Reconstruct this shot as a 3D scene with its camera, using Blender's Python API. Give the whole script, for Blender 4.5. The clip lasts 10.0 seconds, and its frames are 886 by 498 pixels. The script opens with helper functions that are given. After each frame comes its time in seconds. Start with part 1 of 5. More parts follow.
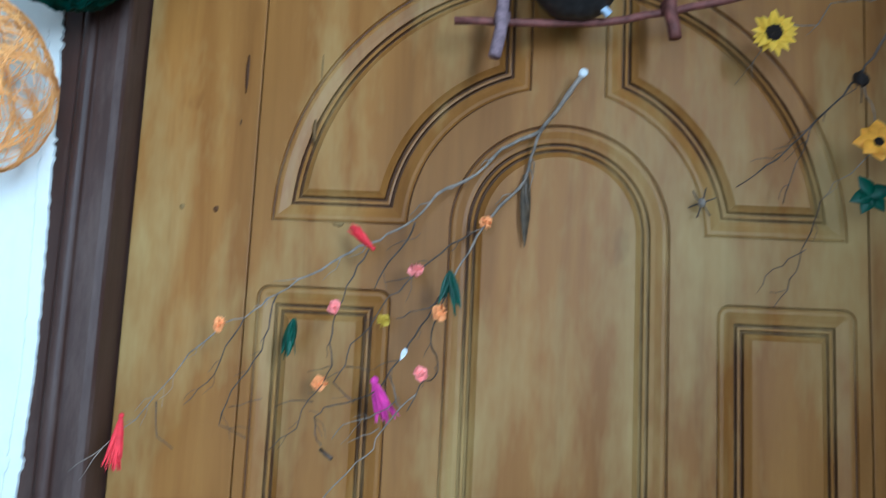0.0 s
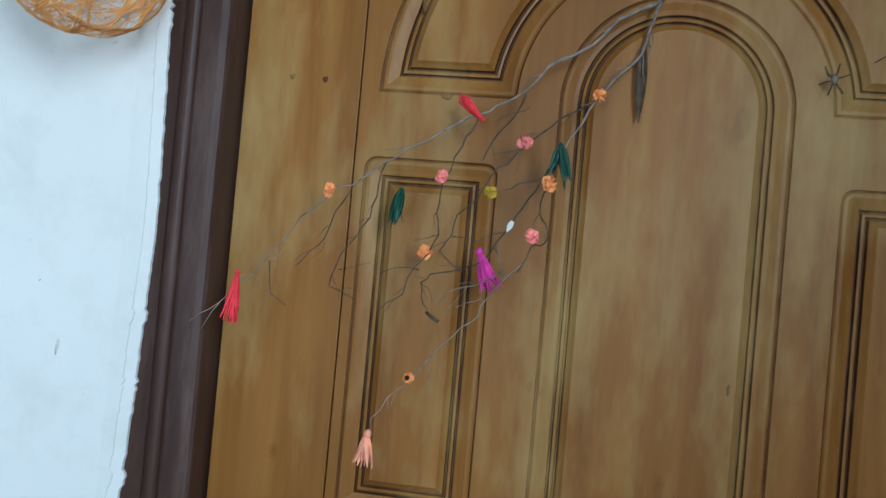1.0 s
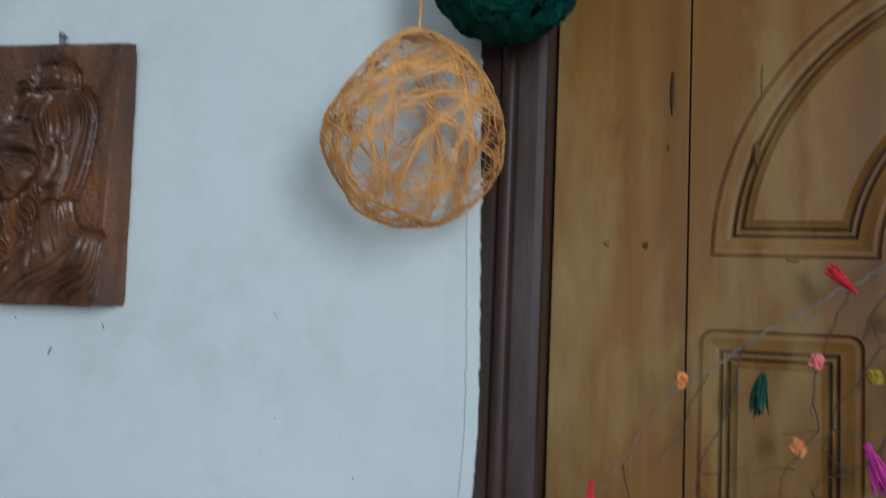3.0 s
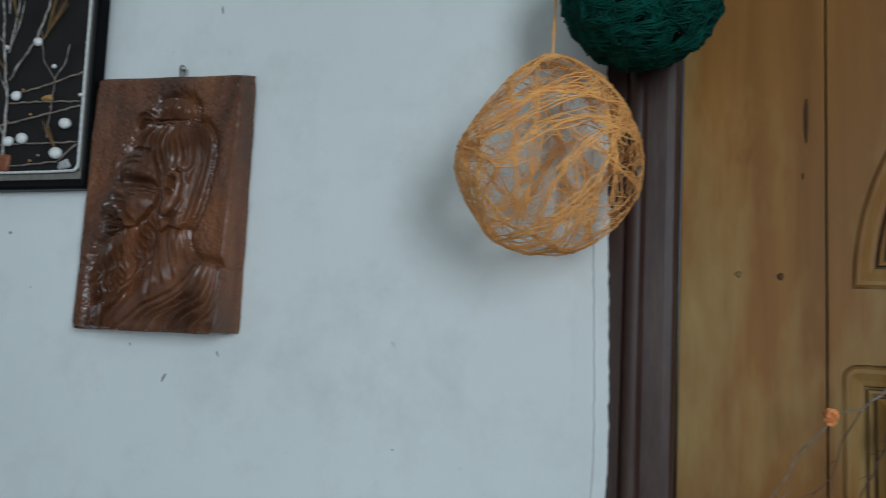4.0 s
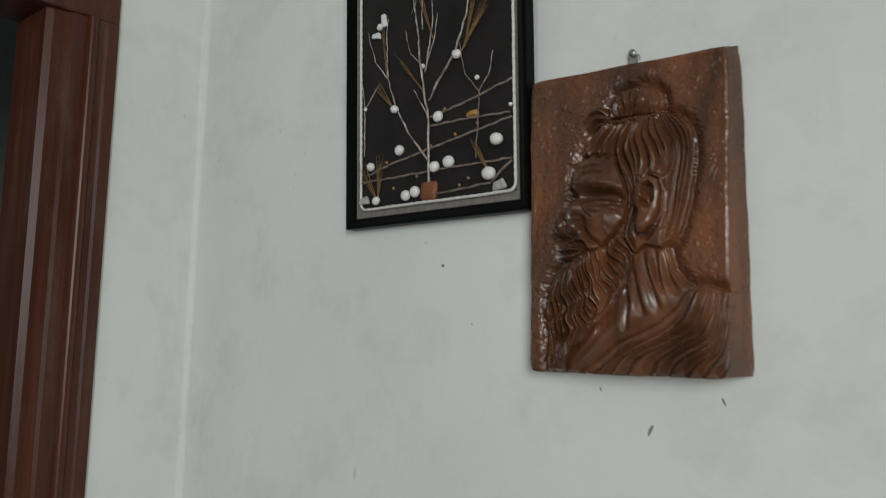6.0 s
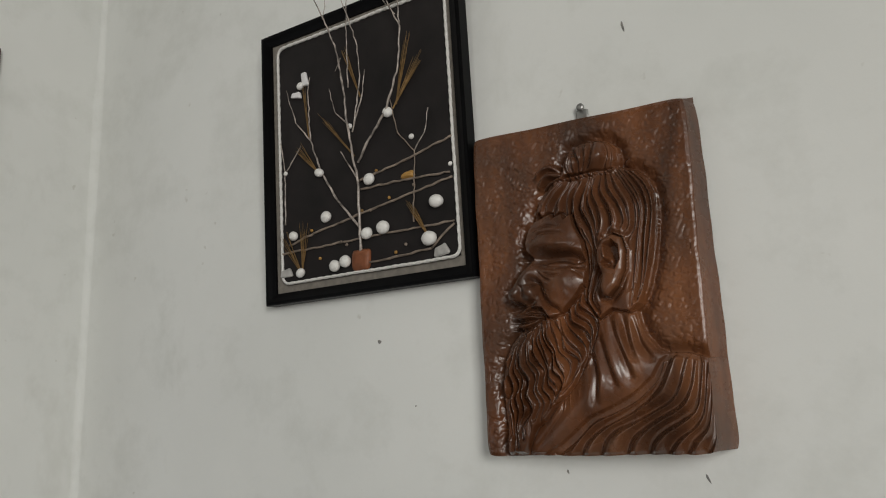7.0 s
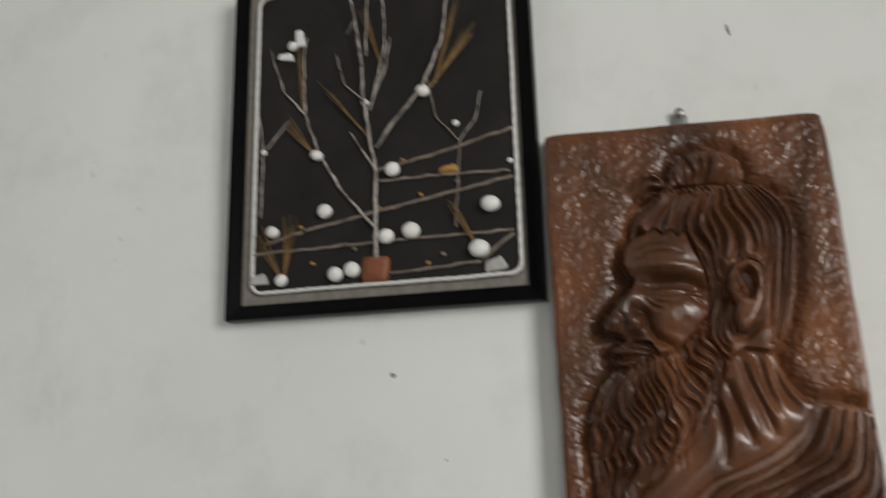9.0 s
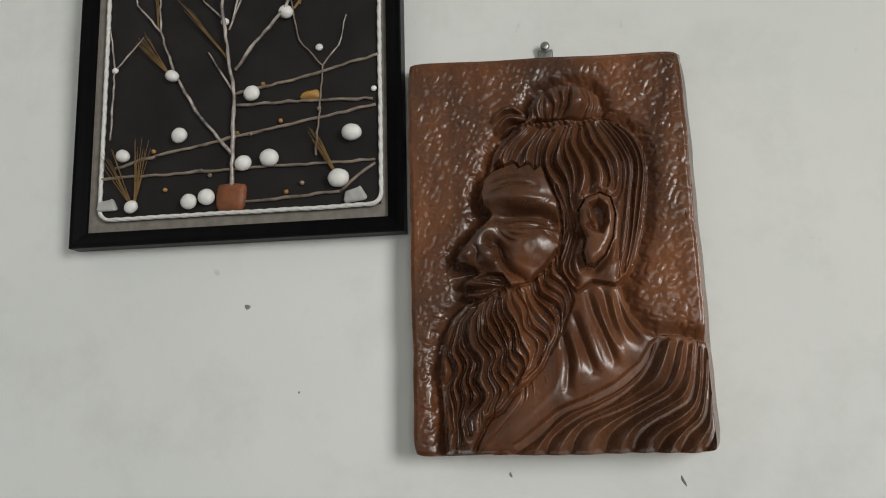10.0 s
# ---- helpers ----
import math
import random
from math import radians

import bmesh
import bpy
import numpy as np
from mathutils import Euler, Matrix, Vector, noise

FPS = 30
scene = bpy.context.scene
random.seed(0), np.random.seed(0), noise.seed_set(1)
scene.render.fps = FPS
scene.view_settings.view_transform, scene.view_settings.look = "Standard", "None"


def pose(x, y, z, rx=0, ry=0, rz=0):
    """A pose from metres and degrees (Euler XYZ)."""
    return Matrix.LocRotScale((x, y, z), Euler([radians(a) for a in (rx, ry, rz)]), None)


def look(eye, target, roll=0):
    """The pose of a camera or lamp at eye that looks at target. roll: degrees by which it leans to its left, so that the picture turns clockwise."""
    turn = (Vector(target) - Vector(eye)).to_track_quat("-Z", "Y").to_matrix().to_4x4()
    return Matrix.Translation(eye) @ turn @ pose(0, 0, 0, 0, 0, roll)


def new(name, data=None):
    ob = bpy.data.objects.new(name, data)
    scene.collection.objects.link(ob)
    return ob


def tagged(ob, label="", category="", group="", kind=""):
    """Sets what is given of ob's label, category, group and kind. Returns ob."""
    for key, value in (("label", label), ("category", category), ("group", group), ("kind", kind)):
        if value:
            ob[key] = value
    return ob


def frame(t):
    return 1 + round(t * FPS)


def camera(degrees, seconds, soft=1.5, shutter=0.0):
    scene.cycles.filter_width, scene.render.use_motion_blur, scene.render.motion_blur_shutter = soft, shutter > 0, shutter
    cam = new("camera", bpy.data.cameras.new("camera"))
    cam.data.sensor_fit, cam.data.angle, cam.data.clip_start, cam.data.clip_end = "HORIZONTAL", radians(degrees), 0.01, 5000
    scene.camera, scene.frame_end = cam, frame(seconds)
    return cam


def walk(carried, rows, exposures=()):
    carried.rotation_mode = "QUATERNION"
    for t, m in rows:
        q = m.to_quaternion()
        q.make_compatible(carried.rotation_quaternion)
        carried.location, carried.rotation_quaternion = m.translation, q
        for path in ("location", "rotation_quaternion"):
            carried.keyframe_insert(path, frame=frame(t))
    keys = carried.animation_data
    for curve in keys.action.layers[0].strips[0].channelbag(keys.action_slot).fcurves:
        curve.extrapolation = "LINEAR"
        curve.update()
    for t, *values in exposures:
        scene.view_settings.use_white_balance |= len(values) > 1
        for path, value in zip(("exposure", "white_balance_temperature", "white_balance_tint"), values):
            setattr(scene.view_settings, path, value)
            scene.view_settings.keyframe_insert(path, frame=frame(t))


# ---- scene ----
import functools

cam = camera(59.6, 10.0, soft=1.0, shutter=0.45)
PATH = [
    (0, (0.05, 0.147, 1.435), (-0.041, 2.13, 1.681), 2.7),
    (0.5, (0.029, 0.158, 1.397), (-0.177, 2.144, 1.515), 4.3),
    (1, (0.02, 0.157, 1.368), (-0.269, 2.136, 1.398), 5.1),
    (1.5, (-0.002, 0.174, 1.355), (-0.38, 2.138, 1.324), 5.6),
    (2, (-0.141, 0.181, 1.407), (-0.592, 2.128, 1.338), 5.7),
    (2.5, (-0.248, 0.193, 1.441), (-0.785, 2.12, 1.436), 4.8),
    (3, (-0.305, 0.185, 1.523), (-0.859, 2.101, 1.672), 2.4),
    (3.2, (-0.323, 0.179, 1.505), (-0.89, 2.082, 1.747), 2.6),
    (4.3, (-0.426, 0.17, 1.503), (-1.215, 1.992, 1.737), 3.3),
    (4.5, (-0.434, 0.189, 1.514), (-1.339, 1.96, 1.728), 3.1),
    (5, (-0.509, 0.248, 1.512), (-1.654, 1.872, 1.735), 2.9),
    (5.5, (-0.593, 0.242, 1.52), (-1.898, 1.745, 1.709), 2.5),
    (5.7, (-0.671, 0.24, 1.526), (-1.988, 1.733, 1.724), 1.8),
    (6.8, (-0.865, 0.273, 1.555), (-1.971, 1.887, 1.968), -1.6),
    (7, (-0.879, 0.285, 1.548), (-1.932, 1.932, 1.971), -2.0),
    (7.5, (-0.998, 0.292, 1.56), (-2.027, 1.952, 1.989), -1.4),
    (8, (-1.215, 0.296, 1.611), (-2.057, 2.042, 2.105), -2.9),
    (8.5, (-1.293, 0.295, 1.607), (-2.033, 2.067, 2.165), -0.3),
    (9, (-1.27, 0.343, 1.557), (-1.777, 2.2, 2.097), -0.9),
    (9.5, (-1.229, 0.369, 1.524), (-1.568, 2.286, 1.981), -1.1),
    (10, (-1.216, 0.378, 1.538), (-1.519, 2.31, 1.956), -1.0),
]
EXPOSURES = [(0, 1.15, 4450, -5), (1.0, 0.64, 5000, -1), (1.5, 0.48, 4950, 2), (2.0, 0.14, 4950, 3), (3.0, -0.06, 5200, 1), (4.5, -0.22, 5450, 0), (5.5, -0.08, 5950, 3), (7, -0.08, 6700, 9), (8.5, 0.1, 6600, 9), (10, 0.2, 6550, 8)]
walk(cam, [(t, look(eye, target, roll)) for t, eye, target, roll in PATH], EXPOSURES)

# ---- world and light ----
world = bpy.data.worlds.new("sky")
scene.world = world
world.use_nodes = True
wn = world.node_tree
sky = wn.nodes.new("ShaderNodeTexSky")
sky.sky_type, sky.sun_disc, sky.sun_elevation, sky.sun_rotation = "NISHITA", False, radians(40), radians(200)
wn.links.new(sky.outputs[0], wn.nodes["Background"].inputs[0])
wn.nodes["Background"].inputs[1].default_value = 0.12


def area(name, eye, target, wide, high, watts, colour):
    lamp = bpy.data.lights.new(name, "AREA")
    lamp.shape, lamp.size, lamp.size_y, lamp.energy, lamp.color = "RECTANGLE", wide, high, watts, colour
    ob = new(name, lamp)
    ob.matrix_world = look(eye, target)
    return ob


# daylight in the unseen far window, plus added fills: second opening and next room
area("window_daylight", (2.2, -2.30, 2.20), (2.1, 0, 1.7), 2.1, 1.9, 170, (1.0, 0.985, 0.96))
# frontal fill added to soften shadows on the door and wall
area("opening_fill", (-0.5, -2.38, 1.45), (-0.4, 0, 1.5), 1.3, 1.9, 14, (0.97, 0.985, 1.0))
# fill lamp added before a blank wall of the next room
area("next_room_fill", (-3.2, -1.38, 1.5), (-3.1, 0.6, 1.4), 1.2, 1.3, 9, (0.9, 0.96, 1.0))


# ---- materials ----
class Mat:
    """A small node builder round one Principled BSDF."""

    def __init__(self, name, rough=0.5, metal=0.0, spec=0.5, coat=0.0):
        self.m = bpy.data.materials.new(name)
        self.m.use_nodes = True
        self.t = self.m.node_tree
        self.b = self.t.nodes["Principled BSDF"]
        self.b.inputs["Roughness"].default_value = rough
        self.b.inputs["Metallic"].default_value = metal
        self.b.inputs["Specular IOR Level"].default_value = spec
        self.b.inputs["Coat Weight"].default_value = coat
        self.b.inputs["Coat Roughness"].default_value = 0.12
        self.co = self.node("ShaderNodeTexCoord").outputs["Object"]

    def node(self, kind, **sets):
        n = self.t.nodes.new(kind)
        for k, v in sets.items():
            n.inputs[k.replace("_", " ")].default_value = v
        return n

    def scaled(self, scale, rot=(0, 0, 0)):
        mp = self.node("ShaderNodeMapping")
        mp.inputs["Scale"].default_value = scale
        mp.inputs["Rotation"].default_value = rot
        self.t.links.new(self.co, mp.inputs[0])
        return mp.outputs[0]

    def noise(self, scale, detail=4, rough=0.55, stretch=(1, 1, 1), distort=0.0):
        n = self.node("ShaderNodeTexNoise", Scale=scale, Detail=detail, Roughness=rough, Distortion=distort)
        self.t.links.new(self.scaled(stretch), n.inputs["Vector"])
        return n.outputs["Fac"]

    def ramp(self, fac, stops):
        r = self.node("ShaderNodeValToRGB")
        while len(r.color_ramp.elements) < len(stops):
            r.color_ramp.elements.new(0.5)
        for e, (p, c) in zip(r.color_ramp.elements, stops):
            e.position, e.color = p, (*c, 1) if len(c) == 3 else c
        self.t.links.new(fac, r.inputs[0])
        return r.outputs[0]

    def mix(self, fac, a, b, mode="MIX"):
        n = self.t.nodes.new("ShaderNodeMix")
        n.data_type, n.blend_type = "RGBA", mode
        for v, i in ((fac, 0), (a, 6), (b, 7)):
            if isinstance(v, (int, float)):
                n.inputs[i].default_value = v
            elif isinstance(v, tuple):
                n.inputs[i].default_value = (*v, 1)
            else:
                self.t.links.new(v, n.inputs[i])
        return n.outputs[2]

    def colour(self, c):
        if isinstance(c, tuple):
            self.b.inputs["Base Color"].default_value = (*c, 1)
        else:
            self.t.links.new(c, self.b.inputs["Base Color"])
        return self

    def roughness(self, fac, lo, hi):
        r = self.node("ShaderNodeMapRange")
        r.inputs["To Min"].default_value, r.inputs["To Max"].default_value = lo, hi
        self.t.links.new(fac, r.inputs["Value"])
        self.t.links.new(r.outputs[0], self.b.inputs["Roughness"])
        return self

    def bump(self, fac, strength, distance):
        n = self.node("ShaderNodeBump", Strength=strength, Distance=distance)
        self.t.links.new(fac, n.inputs["Height"])
        last = self.b.inputs["Normal"]
        if last.is_linked:
            self.t.links.new(last.links[0].from_socket, n.inputs["Normal"])
        self.t.links.new(n.outputs[0], last)
        return self

    def vary(self, amount):
        """A shift in brightness from object to object."""
        oi = self.t.nodes.new("ShaderNodeObjectInfo")
        base = self.b.inputs["Base Color"]
        hsv = self.t.nodes.new("ShaderNodeHueSaturation")
        r = self.node("ShaderNodeMapRange")
        r.inputs["To Min"].default_value, r.inputs["To Max"].default_value = 1 - amount, 1 + amount
        self.t.links.new(oi.outputs["Random"], r.inputs["Value"])
        self.t.links.new(r.outputs[0], hsv.inputs["Value"])
        if base.is_linked:
            self.t.links.new(base.links[0].from_socket, hsv.inputs["Color"])
        else:
            hsv.inputs["Color"].default_value = base.default_value
        self.t.links.new(hsv.outputs[0], base)
        return self


def plaster_paint():
    m = Mat("painted_plaster", 0.62, spec=0.35)
    big, mid, fine = m.noise(1.7, 5, 0.6), m.noise(9, 6, 0.65), m.noise(160, 3)
    c = m.ramp(big, [(0.3, (0.74, 0.755, 0.73)), (0.7, (0.83, 0.84, 0.815))])
    stain = m.ramp(mid, [(0.50, (1, 1, 1)), (0.78, (0.86, 0.86, 0.845))])
    smudge = m.ramp(m.noise(5.5, 5, 0.7, (1, 1, 0.55)), [(0.60, (1, 1, 1)), (0.74, (0.88, 0.875, 0.86))])
    c = m.mix(0.7, c, smudge, "MULTIPLY")
    specks = m.ramp(m.noise(38, 2, 0.5), [(0.755, (1, 1, 1)), (0.80, (0.72, 0.70, 0.66))])
    c = m.mix(0.8, c, stain, "MULTIPLY")
    c = m.mix(0.55, c, specks, "MULTIPLY")
    m.colour(c)
    m.bump(mid, 0.18, 0.004).bump(fine, 0.12, 0.0006)
    return m.m


def door_wood(name, lo, hi, rough=0.42):
    m = Mat(name, rough, spec=0.22)
    grain = m.noise(26, 6, 0.6, (1, 1, 0.055), 0.5)
    wide = m.noise(4.2, 4, 0.55, (1, 1, 0.22))
    haze = m.noise(5.5, 5, 0.65, (1.0, 1.0, 0.30))
    c = m.ramp(grain, [(0.3, lo), (0.72, hi)])
    c = m.mix(m.ramp(wide, [(0.35, (0, 0, 0)), (0.75, (0.75, 0.75, 0.75))]), c, tuple(v * 0.66 for v in lo))
    bloom = m.ramp(haze, [(0.48, (0, 0, 0)), (0.66, (0.82, 0.82, 0.82))])
    c = m.mix(bloom, c, (0.41, 0.275, 0.098))
    dark = m.ramp(m.noise(16, 3, 0.5, (1, 1, 0.5)), [(0.70, (1, 1, 1)), (0.80, (0.55, 0.47, 0.38))])
    streak = m.ramp(m.noise(7.5, 5, 0.65, (1, 1, 0.10), 0.6), [(0.50, (1, 1, 1)), (0.70, (0.60, 0.52, 0.42))])
    c = m.mix(0.75, c, streak, "MULTIPLY")
    m.colour(m.mix(0.7, c, dark, "MULTIPLY"))
    m.roughness(haze, rough - 0.1, rough + 0.2)
    m.bump(grain, 0.12, 0.0015)
    return m.m


def dark_wood(name, lo, hi, rough):
    m = Mat(name, rough, spec=0.3)
    grain = m.noise(30, 6, 0.62, (1, 1, 0.05), 0.4)
    wear = m.noise(20, 6, 0.75, (1, 1, 0.16))
    c = m.ramp(grain, [(0.3, lo), (0.75, hi)])
    c = m.mix(m.ramp(wear, [(0.50, (0, 0, 0)), (0.74, (0.6, 0.6, 0.6))]), c, (0.128, 0.088, 0.072))
    m.colour(c).roughness(wear, rough - 0.08, rough + 0.15).bump(grain, 0.25, 0.0015)
    return m.m


def carved_wood():
    m = Mat("carved_wood", 0.3, spec=0.55)
    grain = m.noise(14, 6, 0.6, (1.0, 1.0, 0.25), 0.8)
    blotch = m.noise(9, 4, 0.6)
    c = m.ramp(grain, [(0.25, (0.028, 0.0105, 0.0048)), (0.5, (0.140, 0.050, 0.0195)), (0.78, (0.29, 0.115, 0.047))])
    c = m.mix(m.ramp(blotch, [(0.40, (0, 0, 0)), (0.68, (0.6, 0.6, 0.6))]), c, (0.050, 0.032, 0.023))
    m.colour(c).roughness(m.noise(40, 4, 0.6), 0.16, 0.38)
    m.bump(m.noise(150, 4, 0.6), 0.25, 0.0012)
    return m.m


def plain(name, c, rough=0.6, spec=0.4, amount=0.25, scale=60, relief=0.1, metal=0.0):
    m = Mat(name, rough, metal, spec)
    n = m.noise(scale, 4)
    m.colour(m.ramp(n, [(0.3, tuple(v * (1 - amount) for v in c)), (0.7, tuple(min(1, v * (1 + amount)) for v in c))]))
    m.bump(n, relief, 0.001)
    return m.m


PLASTER = plaster_paint()
# unseen ceiling and floor, toned down so that less light bounces
CEILING = plain("ceiling_low_bounce", (0.42, 0.42, 0.41), 0.8, amount=0.04, scale=8)
FLOOR = plain("floor_tile", (0.13, 0.11, 0.095), 0.35, amount=0.12, scale=5)
DOOR = door_wood("door_wood", (0.242, 0.099, 0.0165), (0.350, 0.163, 0.034), 0.38)
# dark wood: shade painted into the moulding grooves, and the real knots
SHADE_KNOT = door_wood("groove_shade_and_knot", (0.066, 0.026, 0.008), (0.120, 0.050, 0.015), 0.5)
JAMB = dark_wood("dark_jamb_wood", (0.030, 0.0145, 0.0105), (0.072, 0.036, 0.027), 0.42)
REDWOOD = dark_wood("red_brown_jamb_wood", (0.050, 0.014, 0.008), (0.115, 0.036, 0.018), 0.3)
CARVED = carved_wood()
BLACK_FRAME = plain("black_lacquer", (0.004, 0.004, 0.0045), 0.32, 0.05, 0.2, 40, 0.05)
BACK_CLOTH = plain("dark_backing_board", (0.012, 0.0095, 0.0095), 0.7, 0.34, 0.5, 14, 0.1)
MAT_GREY = plain("grey_mount", (0.21, 0.19, 0.165), 0.8, 0.3, 0.2, 90, 0.2)
CORD = plain("white_cord", (0.72, 0.71, 0.68), 0.85, 0.2, 0.12, 220, 0.4)
SHELL = plain("white_shell", (0.80, 0.79, 0.76), 0.42, 0.5, 0.08, 60, 0.15)
CHIP = plain("grey_shell_chip", (0.45, 0.44, 0.42), 0.5, 0.4, 0.2, 80, 0.3)
STONE = plain("brown_stone", (0.22, 0.075, 0.032), 0.55, 0.4, 0.3, 70, 0.3)
OCHRE = plain("ochre_pod", (0.40, 0.22, 0.06), 0.5, 0.4, 0.3, 90, 0.2)
TWIG_PALE = plain("bleached_twig", (0.33, 0.29, 0.26), 0.25, 0.6, 0.75, 75, 0.5)
TWIG_DARK = plain("brown_twig", (0.085, 0.060, 0.045), 0.7, 0.3, 0.5, 80, 0.4)
TWIG_GREY = plain("grey_twig", (0.23, 0.185, 0.15), 0.65, 0.3, 0.5, 60, 0.4)
STRAW = plain("dry_straw", (0.26, 0.16, 0.065), 0.7, 0.3, 0.35, 90, 0.2)
YARN_ORANGE = plain("orange_yarn", (1.0, 0.47, 0.15), 0.8, 0.2, 0.18, 60, 0.3)
YARN_GREEN = plain("dark_green_yarn", (0.006, 0.060, 0.042), 0.8, 0.2, 0.45, 60, 0.3)
RED = plain("red_paper", (0.72, 0.035, 0.050), 0.6, 0.3, 0.15, 90, 0.15)
CORAL = plain("coral_petal", (0.92, 0.27, 0.24), 0.6, 0.3, 0.15, 90, 0.15)
ORANGE = plain("orange_petal", (0.94, 0.36, 0.12), 0.6, 0.3, 0.15, 90, 0.15)
PEACH = plain("peach_paper", (0.85, 0.36, 0.22), 0.5, 0.4, 0.15, 90, 0.15)
MAGENTA = plain("magenta_petal", (0.60, 0.05, 0.33), 0.55, 0.3, 0.3, 60, 0.15)
YELLOW = plain("yellow_petal", (0.80, 0.48, 0.03), 0.55, 0.3, 0.15, 70, 0.15)
AMBER = plain("amber_petal", (0.84, 0.36, 0.025), 0.55, 0.3, 0.25, 45, 0.15)
OLIVE_YELLOW = plain("mustard_petal", (0.50, 0.34, 0.03), 0.6, 0.3, 0.15, 70, 0.15)
GREEN = plain("green_leaf", (0.008, 0.062, 0.034), 0.5, 0.4, 0.4, 60, 0.2)
DRY_LEAF = plain("dry_brown_leaf", (0.075, 0.050, 0.028), 0.6, 0.3, 0.4, 70, 0.3)
SEED = plain("dark_seed_head", (0.016, 0.010, 0.008), 0.8, 0.3, 0.4, 200, 0.4)
WHITE_BIT = plain("white_paper", (0.75, 0.74, 0.74), 0.6, 0.4, 0.08, 90, 0.1)
RODWOOD = plain("plum_brown_stick", (0.17, 0.062, 0.050), 0.6, 0.3, 0.45, 60, 0.4)
COCONUT = plain("black_coconut_shell", (0.020, 0.018, 0.018), 0.5, 0.4, 0.5, 90, 0.5)
GREY_FIBRE = plain("grey_twine", (0.24, 0.165, 0.185), 0.8, 0.2, 0.3, 120, 0.4)
BLUE_WHITE = plain("pale_blue_cloth", (0.52, 0.60, 0.75), 0.7, 0.3, 0.2, 90, 0.3)
STEEL = plain("dull_steel", (0.42, 0.42, 0.41), 0.35, 0.5, 0.2, 90, 0.1, 0.9)
MARK = plain("dark_wall_chip", (0.24, 0.23, 0.215), 0.8, 0.2, 0.4, 300, 0.3)
SMEAR = plain("grey_smear", (0.66, 0.66, 0.64), 0.8, 0.2, 0.2, 300, 0.2)
DARK_METAL = plain("dark_iron", (0.045, 0.047, 0.052), 0.38, 0.5, 0.3, 60, 0.1, 0.7)
# dark grey for the closing walls, chosen to weaken bounced light
FAR_WALL = plain("grey_low_bounce", (0.17, 0.17, 0.165), 0.8, 0.2, 0.08, 3, 0.1)
GLASS_FRAME = plain("brown_window_wood", (0.10, 0.05, 0.03), 0.4, 0.4, 0.2, 20, 0.1)


# ---- mesh helpers ----
def thing(name, at, label, category, group="", kind=""):
    ob = new(name)
    ob.empty_display_size = 0.02
    ob.location = at
    return tagged(ob, label, category, group, kind)


def finish(bm, name, smooth=True):
    me = bpy.data.meshes.new(name)
    bm.normal_update()
    bm.to_mesh(me)
    bm.free()
    if smooth:
        me.polygons.foreach_set("use_smooth", [True] * len(me.polygons))
    return me


def part(name, bm, material, parent=None, label="", smooth=True, at=None):
    """One mesh object; vertices are given in the world and kept there under the parent."""
    me = bm if isinstance(bm, bpy.types.Mesh) else finish(bm, name, smooth)
    for m in material if isinstance(material, (list, tuple)) else [material]:
        me.materials.append(m)
    ob = new(name, me)
    if parent is not None:
        ob.parent = parent
        p, off = parent, Vector()
        while p is not None:
            off += p.location
            p = p.parent
        me.transform(Matrix.Translation(-off))
    if label:
        ob["label"] = label
    return ob


def whole(name, bm, material, label, category, group="", kind="", smooth=True):
    return tagged(part(name, bm, material, None, "", smooth), label, category, group, kind)


def box(x0, x1, y0, y1, z0, z1, bevel=0.0, bm=None, segments=2):
    out = bmesh.new() if bm is None else bm
    made = bmesh.ops.create_cube(out, size=1, matrix=Matrix.Translation(((x0 + x1) / 2, (y0 + y1) / 2, (z0 + z1) / 2)) @ Matrix.Diagonal((x1 - x0, y1 - y0, z1 - z0, 1)))
    if bevel:
        edges = list({e for v in made["verts"] for e in v.link_edges})
        bmesh.ops.bevel(out, geom=edges, offset=bevel, segments=segments, profile=0.6, affect="EDGES")
    return out


def tube(points, radii, sides=6, bm=None, caps=True):
    """A round bar through the points; radii is a number or one for each point."""
    bm = bmesh.new() if bm is None else bm
    pts = [Vector(p) for p in points]
    radii = [radii] * len(pts) if isinstance(radii, (int, float)) else radii
    rings, side = [], None
    for i, p in enumerate(pts):
        d = (pts[min(i + 1, len(pts) - 1)] - pts[max(i - 1, 0)]).normalized()
        side = (Vector((0.31, 0.9, 0.28)) if side is None else side)
        side = (side - d * side.dot(d)).normalized()
        up = d.cross(side)
        rings.append([bm.verts.new(p + (side * math.cos(a) + up * math.sin(a)) * radii[i]) for a in [2 * math.pi * k / sides for k in range(sides)]])
    for a, b in zip(rings, rings[1:]):
        for k in range(sides):
            bm.faces.new((a[k], a[(k + 1) % sides], b[(k + 1) % sides], b[k]))
    if caps:
        bm.faces.new(rings[0][::-1])
        bm.faces.new(rings[-1])
    return bm


def wiggle(rng, points, step=0.012, amount=0.0022):
    """The points with a crooked, twig-like line laid between them."""
    out = [Vector(points[0])]
    for a, b in zip(points, points[1:]):
        a, b = Vector(a), Vector(b)
        n = max(2, int((b - a).length / step))
        for i in range(1, n + 1):
            p = a.lerp(b, i / n)
            if i < n:
                p += Vector([rng.uniform(-amount, amount) for _ in range(3)])
            out.append(p)
    return out


def taper(n, a, b):
    return [a + (b - a) * i / max(1, n - 1) for i in range(n)]


